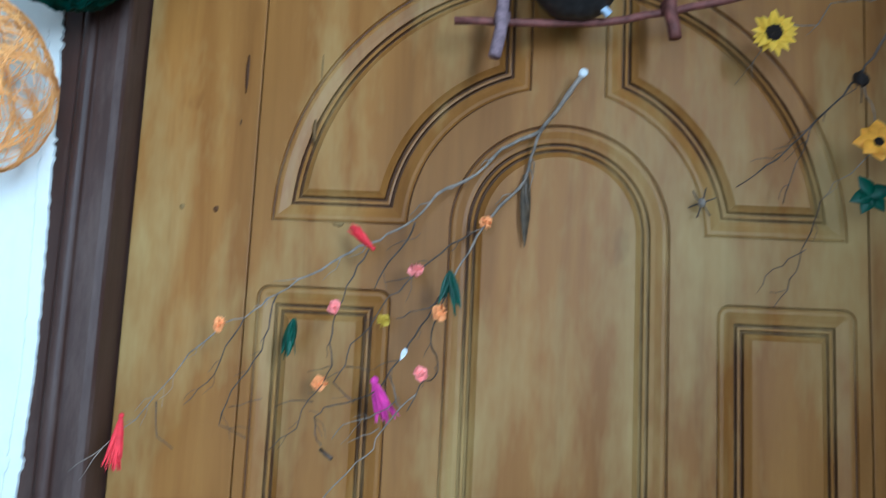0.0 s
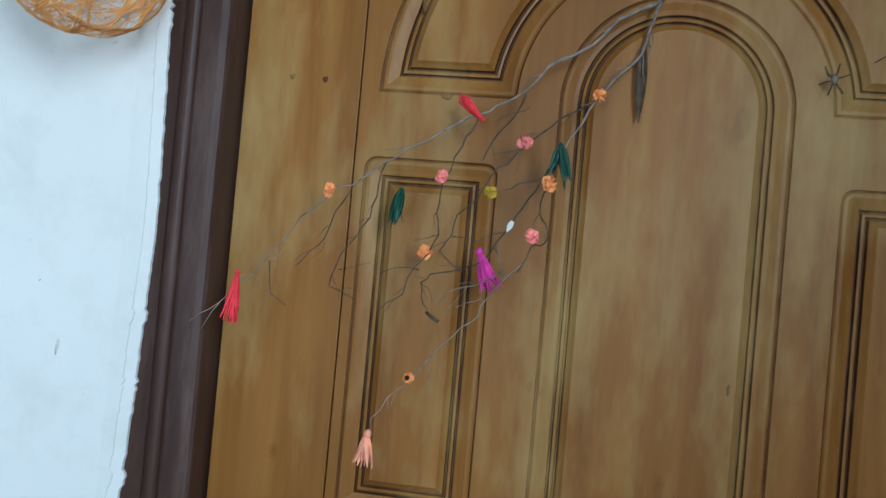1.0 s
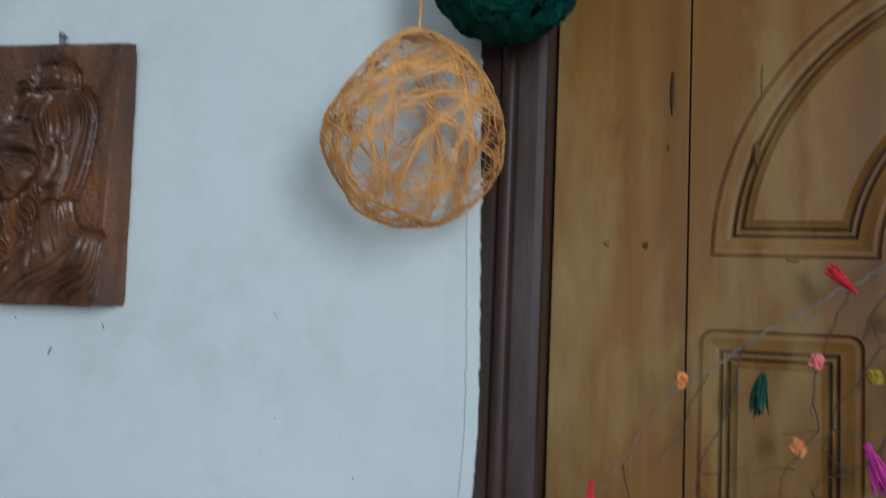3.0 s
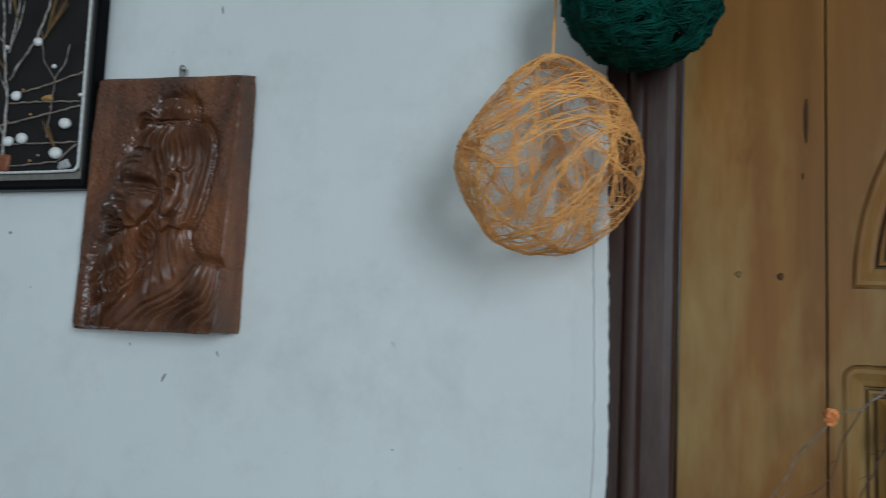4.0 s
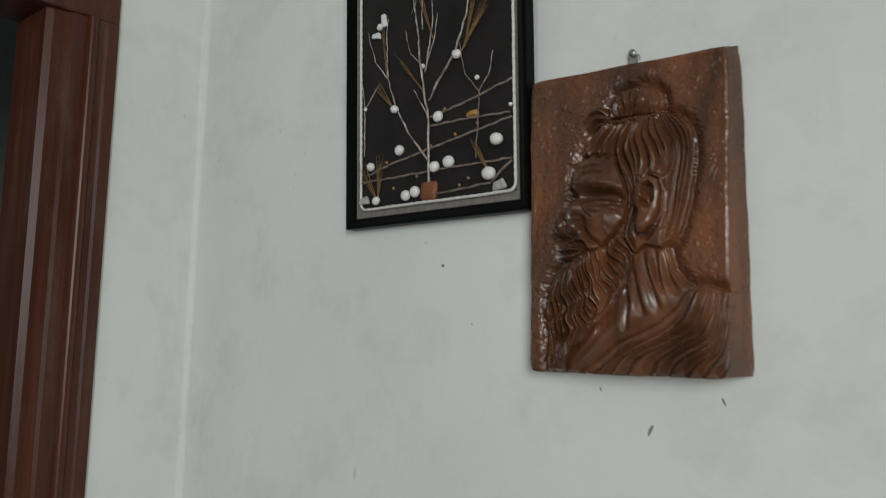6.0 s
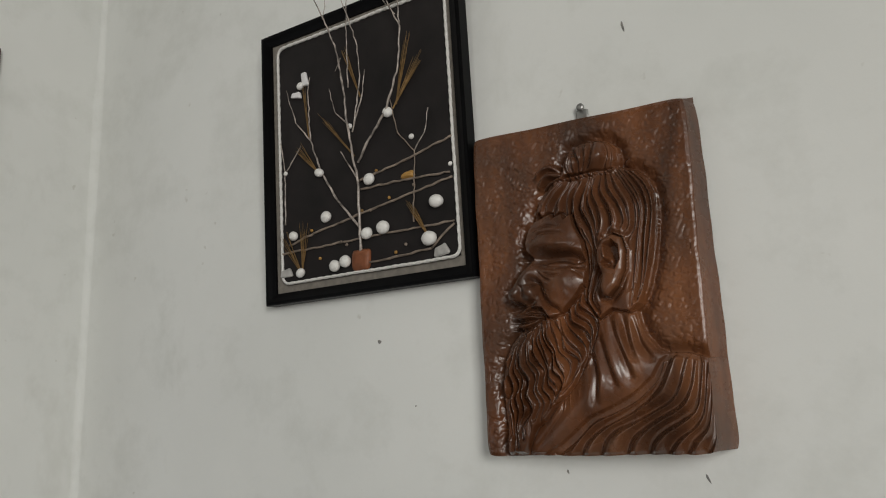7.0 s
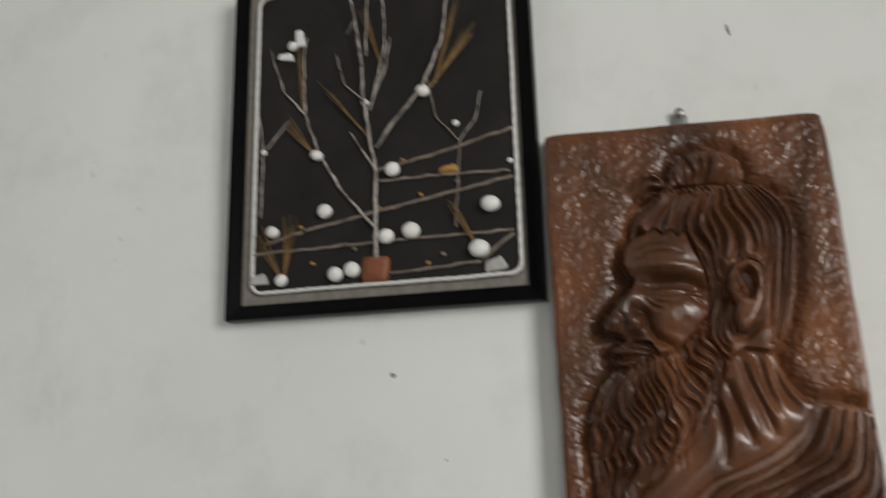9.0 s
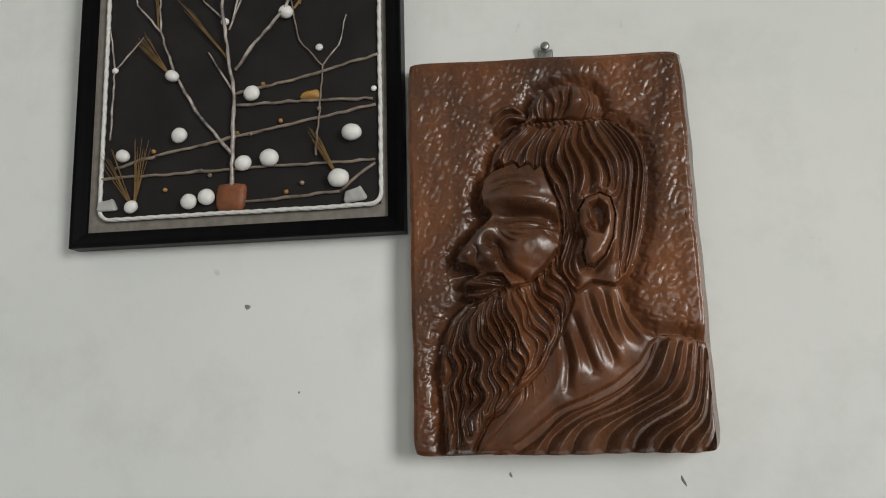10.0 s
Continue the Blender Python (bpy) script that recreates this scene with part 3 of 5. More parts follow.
# ---- the carved wooden relief ----
def relief_mesh(w=0.289, h=0.404):
    """A carved plaque as one height field: hammered ground, a bust in profile with wavy locks and a folded robe."""
    nx, nz = 500, 700
    U, V = np.meshgrid(np.linspace(0, 1, nx), np.linspace(0, 1, nz))
    X, Z = U * 0.707, V  # plaque heights as the unit

    def smooth(a, b, x):
        t = np.clip((x - a) / (b - a), 0, 1)
        return t * t * (3 - 2 * t)

    def inside(poly):
        """Signed distance to a closed outline, positive inside."""
        px, pz = np.array(poly).T
        px = px * 0.707
        best, odd = np.full(X.shape, 9.0), np.zeros(X.shape, bool)
        for x0, z0, x1, z1 in zip(px, pz, np.roll(px, -1), np.roll(pz, -1)):
            dx, dz = x1 - x0, z1 - z0
            t = np.clip(((X - x0) * dx + (Z - z0) * dz) / (dx * dx + dz * dz + 1e-9), 0, 1)
            best = np.minimum(best, np.hypot(X - x0 - t * dx, Z - z0 - t * dz))
            if abs(dz) > 1e-9:
                odd ^= ((z0 > Z) != (z1 > Z)) & (X < dx * (Z - z0) / dz + x0)
        return np.where(odd, best, -best)

    def lump(u, v, a, b, turn=0.0):
        c, s = math.cos(radians(turn)), math.sin(radians(turn))
        dx, dz = X - u * 0.707, Z - v
        return np.sqrt(np.clip(1 - ((dx * c + dz * s) / a) ** 2 - ((dz * c - dx * s) / b) ** 2, 0, 1))

    def field(scale, seed):
        """Smooth value noise with cells of the given size."""
        r = np.random.default_rng(seed)
        gx, gz = int(0.707 / scale) + 3, int(1 / scale) + 3
        g = r.uniform(-1, 1, (gz, gx))
        fx, fz = X / scale, Z / scale
        ix, iz = fx.astype(int), fz.astype(int)
        tx, tz = smooth(0, 1, fx - ix), smooth(0, 1, fz - iz)
        return (g[iz, ix] * (1 - tx) + g[iz, ix + 1] * tx) * (1 - tz) + (g[iz + 1, ix] * (1 - tx) + g[iz + 1, ix + 1] * tx) * tz

    def grain(scale, seed, turn):
        """The same noise on a turned grid, so that no lines show."""
        nonlocal X, Z
        keep, c0, s0 = (X, Z), math.cos(turn), math.sin(turn)
        X, Z = 0.3 + (keep[0] * c0 + keep[1] * s0) * 0.5, 0.6 + (keep[1] * c0 - keep[0] * s0) * 0.4
        X, Z = np.clip(X, 0, 3), np.clip(Z, 0, 3)
        r = np.random.default_rng(seed)
        g = r.uniform(-1, 1, (int(3.2 / scale) + 3, int(3.2 / scale) + 3))
        fx, fz = X / (scale * 0.5), Z / (scale * 0.4)
        ix, iz = fx.astype(int) % (g.shape[1] - 1), fz.astype(int) % (g.shape[0] - 1)
        tx, tz = smooth(0, 1, fx - np.floor(fx)), smooth(0, 1, fz - np.floor(fz))
        X, Z = keep
        return (g[iz, ix] * (1 - tx) + g[iz, ix + 1] * tx) * (1 - tz) + (g[iz + 1, ix] * (1 - tx) + g[iz + 1, ix + 1] * tx) * tz

    ground = 0.0012 * np.abs(grain(0.027, 2, 0.6)) + 0.0014 * np.abs(grain(0.015, 4, -0.4)) + 0.0004 * grain(0.008, 5, 0.25) + 0.0022 * field(0.12, 6)
    rim = np.minimum(np.minimum(X, 0.707 - X), np.minimum(Z, 1 - Z))
    ground = ground * smooth(-0.01, 0.035, rim) + 0.0015 * smooth(0.07, 0.0, rim)

    # what the carver cut, stroke by stroke; places are (across, up) in shares of the board
    top_hair = [(0.440, 0.816), (0.581, 0.822), (0.711, 0.822), (0.780, 0.802), (0.827, 0.767), (0.849, 0.725), (0.852, 0.664), (0.841, 0.596), (0.821, 0.526), (0.793, 0.457), (0.762, 0.408), (0.720, 0.382), (0.643, 0.395), (0.584, 0.370), (0.521, 0.426), (0.543, 0.538), (0.533, 0.603), (0.501, 0.658), (0.486, 0.697), (0.461, 0.680), (0.444, 0.700), (0.407, 0.688), (0.388, 0.706), (0.351, 0.693), (0.332, 0.711), (0.298, 0.688), (0.313, 0.736), (0.348, 0.775), (0.390, 0.801)]
    face = [(0.306, 0.691), (0.273, 0.666), (0.258, 0.627), (0.269, 0.596), (0.294, 0.575), (0.275, 0.555), (0.237, 0.528), (0.189, 0.492), (0.164, 0.467), (0.179, 0.447), (0.229, 0.439), (0.241, 0.430), (0.208, 0.420), (0.190, 0.406), (0.199, 0.394), (0.223, 0.388), (0.195, 0.380), (0.200, 0.366), (0.253, 0.357), (0.361, 0.348), (0.519, 0.399), (0.554, 0.481), (0.563, 0.594), (0.531, 0.683), (0.434, 0.724)]
    beard = [(0.244, 0.365), (0.197, 0.353), (0.154, 0.324), (0.122, 0.284), (0.104, 0.220), (0.105, 0.154), (0.111, 0.101), (0.113, 0.050), (0.115, 0.004), (0.209, 0.003), (0.237, 0.033), (0.270, 0.076), (0.323, 0.098), (0.361, 0.133), (0.413, 0.161), (0.461, 0.197), (0.494, 0.238), (0.535, 0.277), (0.557, 0.316), (0.579, 0.353), (0.571, 0.397), (0.559, 0.445), (0.526, 0.482), (0.478, 0.441), (0.423, 0.407), (0.364, 0.396), (0.336, 0.426), (0.277, 0.430), (0.232, 0.418), (0.240, 0.407), (0.325, 0.396)]
    wisps = [(0.505, 0.211), (0.537, 0.133), (0.459, 0.090), (0.371, 0.047), (0.294, 0.016), (0.216, 0.003), (0.219, 0.049), (0.339, 0.136), (0.428, 0.193)]
    neck = [(0.549, 0.412), (0.732, 0.393), (0.743, 0.352), (0.765, 0.316), (0.802, 0.283), (0.847, 0.264), (0.790, 0.205), (0.675, 0.143), (0.524, 0.095), (0.389, 0.034), (0.293, 0.002), (0.216, 0.003), (0.337, 0.111), (0.499, 0.251)]
    robe = [(0.278, 0.002), (0.341, 0.022), (0.429, 0.069), (0.497, 0.106), (0.601, 0.134), (0.696, 0.166), (0.773, 0.208), (0.813, 0.252), (0.851, 0.266), (0.915, 0.265), (1.012, 0.244), (1.070, 0.187), (1.039, -0.035), (0.253, -0.027)]
    ear = [(0.601, 0.533), (0.602, 0.573), (0.630, 0.604), (0.681, 0.616), (0.722, 0.602), (0.735, 0.560), (0.723, 0.504), (0.692, 0.457), (0.649, 0.428), (0.616, 0.432), (0.607, 0.465), (0.618, 0.500)]
    bowl = [(0.642, 0.583), (0.676, 0.595), (0.703, 0.575), (0.705, 0.535), (0.683, 0.508), (0.649, 0.515), (0.628, 0.529), (0.648, 0.543), (0.646, 0.563)]
    knot = [(0.448, 0.815), (0.455, 0.861), (0.483, 0.897), (0.544, 0.915), (0.608, 0.917), (0.667, 0.907), (0.703, 0.882), (0.710, 0.851), (0.695, 0.815)]
    d_head, d_face, d_beard, d_wisp, d_neck, d_robe = inside(top_hair), inside(face), inside(beard), inside(wisps), inside(neck), inside(robe)
    d_ear, d_bowl, d_knot = inside(ear), inside(bowl), inside(knot)

    combed = [[(0.422, 0.801), (0.359, 0.767), (0.325, 0.735), (0.307, 0.700)], [(0.489, 0.801), (0.453, 0.770), (0.419, 0.741), (0.396, 0.700)], [(0.547, 0.799), (0.509, 0.764), (0.484, 0.722), (0.490, 0.667), (0.529, 0.610), (0.553, 0.559)],
              [(0.579, 0.804), (0.548, 0.757), (0.528, 0.705), (0.567, 0.645), (0.574, 0.587), (0.586, 0.536)], [(0.608, 0.809), (0.587, 0.748), (0.606, 0.695), (0.607, 0.651), (0.592, 0.608)], [(0.640, 0.811), (0.654, 0.753), (0.700, 0.699), (0.714, 0.654), (0.693, 0.616)],
              [(0.679, 0.815), (0.725, 0.758), (0.762, 0.697), (0.759, 0.631), (0.745, 0.603)]]
    swept = [[(0.691, 0.815), (0.740, 0.756), (0.780, 0.689), (0.764, 0.602), (0.748, 0.517), (0.723, 0.409)], [(0.715, 0.818), (0.779, 0.756), (0.811, 0.688), (0.794, 0.601), (0.773, 0.502), (0.737, 0.399)], [(0.738, 0.813), (0.818, 0.759), (0.843, 0.686), (0.827, 0.585), (0.793, 0.474), (0.748, 0.403)]]
    sideburn = [[(0.501, 0.658), (0.536, 0.595), (0.543, 0.538), (0.517, 0.493), (0.479, 0.453), (0.433, 0.401)], [(0.537, 0.639), (0.563, 0.587), (0.566, 0.530), (0.539, 0.481), (0.521, 0.440), (0.533, 0.398)], [(0.588, 0.615), (0.588, 0.565), (0.603, 0.515), (0.577, 0.473), (0.573, 0.425), (0.604, 0.390)]]
    locks_a = [[(0.209, 0.352), (0.163, 0.306), (0.129, 0.246), (0.139, 0.192), (0.113, 0.140), (0.140, 0.082), (0.135, 0.007)], [(0.249, 0.359), (0.199, 0.309), (0.193, 0.263), (0.233, 0.217), (0.221, 0.175), (0.242, 0.132), (0.193, 0.081), (0.209, 0.008)], [(0.285, 0.367), (0.265, 0.324), (0.273, 0.280), (0.316, 0.239), (0.299, 0.189), (0.335, 0.147), (0.275, 0.089)]]
    locks_b = [[(0.285, 0.367), (0.265, 0.324), (0.273, 0.280), (0.316, 0.239), (0.299, 0.189), (0.335, 0.147), (0.275, 0.089)], [(0.326, 0.385), (0.323, 0.329), (0.359, 0.287), (0.357, 0.241), (0.393, 0.206), (0.351, 0.149)], [(0.370, 0.395), (0.407, 0.336), (0.418, 0.293), (0.469, 0.262), (0.439, 0.210), (0.390, 0.169)],
               [(0.443, 0.415), (0.454, 0.373), (0.513, 0.336), (0.517, 0.290), (0.474, 0.230)], [(0.525, 0.471), (0.520, 0.432), (0.567, 0.395), (0.573, 0.354), (0.532, 0.290)]]
    whiskers = [[(0.240, 0.415), (0.293, 0.427), (0.332, 0.421), (0.362, 0.392), (0.386, 0.348)], [(0.295, 0.394), (0.326, 0.393), (0.345, 0.371), (0.351, 0.338)]]
    under = [[(0.504, 0.198), (0.521, 0.146), (0.453, 0.094)], [(0.447, 0.186), (0.456, 0.134), (0.400, 0.082), (0.313, 0.032)], [(0.394, 0.159), (0.387, 0.120), (0.323, 0.070), (0.259, 0.016)]]
    folds_a = [[(0.340, 0.002), (0.437, 0.051), (0.510, 0.098), (0.611, 0.124), (0.713, 0.158), (0.790, 0.205), (0.821, 0.257)], [(0.452, 0.001), (0.479, 0.038), (0.560, 0.079), (0.654, 0.108), (0.733, 0.140), (0.799, 0.184), (0.854, 0.259)], [(0.535, -0.000), (0.560, 0.042), (0.610, 0.071), (0.692, 0.092), (0.781, 0.121), (0.860, 0.158), (0.911, 0.255)]]
    folds_b = [[(0.644, -0.002), (0.669, 0.043), (0.719, 0.072), (0.801, 0.103), (0.875, 0.132), (0.919, 0.177), (0.941, 0.246)], [(0.733, -0.003), (0.759, 0.041), (0.811, 0.070), (0.873, 0.092), (0.937, 0.128), (0.969, 0.240)], [(0.806, -0.003), (0.850, 0.038), (0.920, 0.071), (0.964, 0.118), (0.989, 0.233)],
               [(0.879, -0.004), (0.916, 0.039), (0.973, 0.082), (1.002, 0.201)], [(0.958, -0.005), (0.993, 0.048), (1.011, 0.137)]]
    cords = [[(0.622, 0.374), (0.640, 0.319), (0.672, 0.260), (0.696, 0.207)], [(0.675, 0.378), (0.688, 0.318), (0.708, 0.259)], [(0.569, 0.321), (0.597, 0.254), (0.625, 0.189)], [(0.524, 0.284), (0.545, 0.216), (0.536, 0.146)], [(0.726, 0.366), (0.738, 0.304), (0.778, 0.258)]]

    def bend(points, n=26):
        """A smooth line through the points, in board heights."""
        p = np.array([(u * 0.707, v) for u, v in points])
        p = np.concatenate([[2 * p[0] - p[1]], p, [2 * p[-1] - p[-2]]])
        out = []
        for t in np.linspace(0, len(points) - 1 - 1e-6, n):
            i, f = int(t), t - int(t)
            a, b, c, d = p[i:i + 4]
            out.append(0.5 * (2 * b + (c - a) * f + (2 * a - 5 * b + 4 * c - d) * f * f + (3 * b - a - 3 * c + d) * f ** 3))
        return np.array(out)

    def stroke(cut, line, width, depth, fade=0.5, power=1.4):
        """One gouge line; where gouges meet, the deeper one stands."""
        pad = width * 3.2
        c0, c1 = np.searchsorted(X[0], [line[:, 0].min() - pad, line[:, 0].max() + pad])
        r0, r1 = np.searchsorted(Z[:, 0], [line[:, 1].min() - pad, line[:, 1].max() + pad])
        if c1 <= c0 or r1 <= r0:
            return
        xs, zs = X[r0:r1, c0:c1], Z[r0:r1, c0:c1]
        best = np.zeros(xs.shape)
        m = len(line) - 1
        for k, (a, b) in enumerate(zip(line, line[1:])):
            dx, dz = b - a
            t = np.clip(((xs - a[0]) * dx + (zs - a[1]) * dz) / (dx * dx + dz * dz + 1e-12), 0, 1)
            d = np.hypot(xs - a[0] - t * dx, zs - a[1] - t * dz)
            s = (k + t) / m
            best = np.maximum(best, depth * (1 - fade * np.abs(2 * s - 1) ** 3) * np.exp(-(d / width) ** power))
        cut[r0:r1, c0:c1] = np.maximum(cut[r0:r1, c0:c1], best)

    rng = np.random.default_rng(3)

    def comb(cut, guides, count, width, depth, fine=1, fade=0.5, curl=0.0):
        """Gouges laid evenly between one guide line and the next, with finer ones between them."""
        lines = [bend(g) for g in guides]
        for a, b in zip(lines, lines[1:]):
            steps = count * (fine + 1)
            for k in range(steps + 1):
                big = k % (fine + 1) == 0
                if 0 < k < steps and rng.random() < 0.12:
                    continue
                f = np.clip(k / steps + rng.uniform(-0.4, 0.4) / steps, 0, 1)
                line = a * (1 - f) + b * f
                ph = np.linspace(0, rng.uniform(5, 9), len(line)) + rng.uniform(0, 6)
                run = np.concatenate([[0], np.cumsum(np.hypot(*np.diff(line, axis=0).T))])
                line = line + np.stack([0.0016 * np.sin(ph) + curl * np.sin(run / 0.0125 + 3.0 * f + rng.uniform(-0.4, 0.4)), 0 * ph], -1)
                lo, hi = rng.integers(0, 3), len(line) - rng.integers(0, 4)
                stroke(cut, line[lo:hi], width * (1 if big else 0.55) * rng.uniform(0.75, 1.35), depth * (rng.uniform(0.65, 1.2) if big else rng.uniform(0.25, 0.50)), fade, 1.5)

    def blur(a, n=9, times=3):
        """A box mean along both ways, so that masses have no creases."""
        for _ in range(times):
            for axis in (0, 1):
                pads = [(n + 1, n) if k == axis else (0, 0) for k in (0, 1)]
                c = np.cumsum(np.pad(a, pads, mode="edge"), axis)
                m = a.shape[axis]
                a = (np.take(c, range(2 * n + 1, 2 * n + 1 + m), axis) - np.take(c, range(m), axis)) / (2 * n + 1)
        return a

    def mass(d, low, high, reach, lip=0.010):
        """A rounded body over an outline: a steep lip, then a dome."""
        return smooth(-0.002, lip, d) * (low + blur(high * np.sqrt(smooth(0.0, reach, d)), 7))

    def rise(u_v, a, b, turn=0.0):
        return lump(*u_v, a * 1.25, b * 1.25, turn) ** 3

    H = ground.copy()
    figure = np.maximum.reduce([d_head, d_face, d_beard, d_neck, d_robe, d_knot])
    H -= 0.0110 * np.exp(-(np.clip(-figure, 0, 1) / 0.026) ** 2) * (figure < 0)

    # neck and its cords
    H = np.maximum(H, np.where(d_neck > -0.002, mass(d_neck, 0.004, 0.013, 0.11), -1))
    cut = np.zeros(X.shape)
    for g in cords:
        stroke(cut, bend(g), 0.0129, 0.0080)
    H -= cut * smooth(0, 0.02, d_neck)
    for g in cords:
        bump = np.zeros(X.shape)
        stroke(bump, bend(g) + np.array([0.0186, 0]), 0.0100, 0.0035, 0.8, 2.0)
        H += bump * smooth(0, 0.02, d_neck)
    # thin strands under the beard
    cut = np.zeros(X.shape)
    comb(cut, under, 3, 0.0064, 0.0065)
    H = np.where(d_wisp > 0, np.maximum(H, mass(d_wisp, 0.004, 0.010, 0.05) - cut), H)

    # robe: deep gouged folds that sweep up to the shoulder
    cut = np.zeros(X.shape)
    for g in folds_a + folds_b:
        stroke(cut, bend(g), 0.0171 * rng.uniform(0.85, 1.2), 0.0250 * rng.uniform(0.85, 1.1), 0.25, 1.5)
    body = mass(d_robe, 0.015, 0.009, 0.12, 0.016) - cut + 0.0010 * field(0.03, 12)
    H = np.where(d_robe > -0.002, np.maximum(H * (1 - smooth(-0.002, 0.01, d_robe)), body), H)

    # the face
    skin = 0.0150 + blur(0.0140 * np.sqrt(smooth(0, 0.12, d_face)), 8)
    skin = skin + 0.0045 * rise((0.398, 0.641), 0.0886, 0.0486, 6)
    brow = np.zeros(X.shape)
    stroke(brow, bend([(0.265, 0.602), (0.326, 0.608), (0.406, 0.603), (0.475, 0.595), (0.539, 0.578)]), 0.0200, 0.0065, 0.5, 2.2)
    skin = skin + brow
    socket = np.zeros(X.shape)
    stroke(socket, bend([(0.300, 0.569), (0.344, 0.570), (0.414, 0.568), (0.483, 0.563), (0.529, 0.550)]), 0.0229, 0.0230, 0.6, 1.7)
    skin = skin - socket
    skin = skin + 0.0050 * rise((0.413, 0.552), 0.0486, 0.0143, 4)
    lid = np.zeros(X.shape)
    stroke(lid, bend([(0.335, 0.553), (0.388, 0.560), (0.443, 0.558), (0.497, 0.545)]), 0.0043, 0.0045, 0.8)
    stroke(lid, bend([(0.347, 0.543), (0.402, 0.537), (0.471, 0.537), (0.515, 0.527)]), 0.0050, 0.0030, 0.8)
    for g in ([(0.485, 0.543), (0.513, 0.550), (0.541, 0.552)], [(0.485, 0.534), (0.516, 0.533), (0.542, 0.526)], [(0.480, 0.526), (0.507, 0.516), (0.529, 0.501)], [(0.346, 0.527), (0.393, 0.514), (0.444, 0.515)], [(0.322, 0.533), (0.353, 0.510), (0.392, 0.497)], [(0.307, 0.632), (0.369, 0.645), (0.468, 0.638)], [(0.301, 0.656), (0.370, 0.668), (0.450, 0.660)]):
        stroke(lid, bend(g), 0.0050, 0.0032, 0.8)
    skin = skin - 1.4 * lid
    skin = skin + 0.0055 * rise((0.451, 0.495), 0.0514, 0.0486, 25)
    nose = np.zeros(X.shape)
    stroke(nose, bend([(0.309, 0.577), (0.287, 0.549), (0.253, 0.519), (0.224, 0.488), (0.211, 0.469)]), 0.0286, 0.0125, 0.35, 2.2)
    skin = skin + nose + 0.0070 * rise((0.202, 0.468), 0.0271, 0.0229) + 0.0100 * rise((0.283, 0.470), 0.0243, 0.0229)
    crease = np.zeros(X.shape)
    stroke(crease, bend([(0.293, 0.506), (0.324, 0.494), (0.338, 0.465), (0.360, 0.434), (0.406, 0.410)]), 0.0114, 0.0170, 0.4, 1.5)
    stroke(crease, bend([(0.236, 0.496), (0.251, 0.482), (0.242, 0.462)]), 0.0057, 0.0040, 0.8)
    stroke(crease, bend([(0.193, 0.438), (0.247, 0.434), (0.301, 0.441)]), 0.0086, 0.0080, 0.6)
    stroke(crease, bend([(0.195, 0.390), (0.255, 0.387), (0.330, 0.393)]), 0.0060, 0.0100, 0.5)
    stroke(crease, bend([(0.206, 0.361), (0.253, 0.355), (0.317, 0.366)]), 0.0086, 0.0085, 0.5)
    skin = skin - crease + 0.0060 * rise((0.240, 0.404), 0.0486, 0.0129, 4) + 0.0085 * rise((0.246, 0.373), 0.0457, 0.0114, 3)
    for k in range(17):
        hatch = np.zeros(X.shape)
        x0 = k * 0.0085
        stroke(hatch, bend([(0.301, 0.592), (0.318, 0.603)], 5) + np.array([x0, 0.002 * math.sin(k)]), 0.0031, 0.0011, 0.6)
        skin = skin - hatch
    skin = skin + 0.0009 * field(0.050, 8) + 0.0006 * field(0.018, 9)
    f = smooth(-0.002, 0.010, d_face)
    H = np.where(d_face > -0.002, np.maximum(np.maximum(H, 0) * (1 - f), skin * f), H)

    # the beard
    cut = np.zeros(X.shape)
    comb(cut, locks_a, 4, 0.0074, 0.0115, 1, 0.5, 0.0026)
    comb(cut, locks_b, 3, 0.0079, 0.0115, 1, 0.5, 0.0026)
    comb(cut, whiskers, 3, 0.0057, 0.0050)
    crests = blur(field(0.05, 21), 5) * 0.0022
    H = np.where(d_beard > -0.002, np.maximum(np.maximum(H, 0) * (1 - smooth(-0.002, 0.012, d_beard)), mass(d_beard, 0.0145, 0.0140, 0.12, 0.014) - 1.5 * cut + crests), H)

    # the combed hair, with the side lock before the ear
    cut = np.zeros(X.shape)
    comb(cut, combed, 2, 0.0093, 0.0120, 2, 0.35)
    comb(cut, swept, 2, 0.0079, 0.0105, 2, 0.35)
    comb(cut, sideburn, 3, 0.0071, 0.0110, 1, 0.5, 0.0022)
    stroke(cut, bend([(0.501, 0.652), (0.532, 0.598), (0.536, 0.538), (0.508, 0.482), (0.454, 0.428)]), 0.0086, 0.0080)
    hair = mass(d_head, 0.0170, 0.0165, 0.17, 0.010) - 1.4 * cut + crests
    H = np.where(d_head > -0.002, np.maximum(H * (1 - smooth(-0.002, 0.006, d_head)), hair), H)

    # ear: a rolled rim round a deep bowl, and a full lobe
    H -= 0.0090 * np.exp(-(np.clip(-d_ear, 0, 1) / 0.0129) ** 2) * (d_ear < 0) * (figure > 0)
    rim_ear = 0.0270 + 0.0080 * np.sqrt(smooth(0, 0.0214, d_ear)) + 0.0030 * rise((0.645, 0.461), 0.0286, 0.0314)
    rim_ear = rim_ear - 0.0190 * smooth(-0.0043, 0.0129, d_bowl) + 0.0075 * rise((0.656, 0.545), 0.0100, 0.0286, 20)
    H = np.where(d_ear > -0.001, np.maximum(H * (1 - smooth(0, 0.0057, d_ear)), rim_ear * smooth(-0.001, 0.0071, d_ear)), H)

    # topknot in twisted locks, its cord, and the loose lock in front
    cut = np.zeros(X.shape)
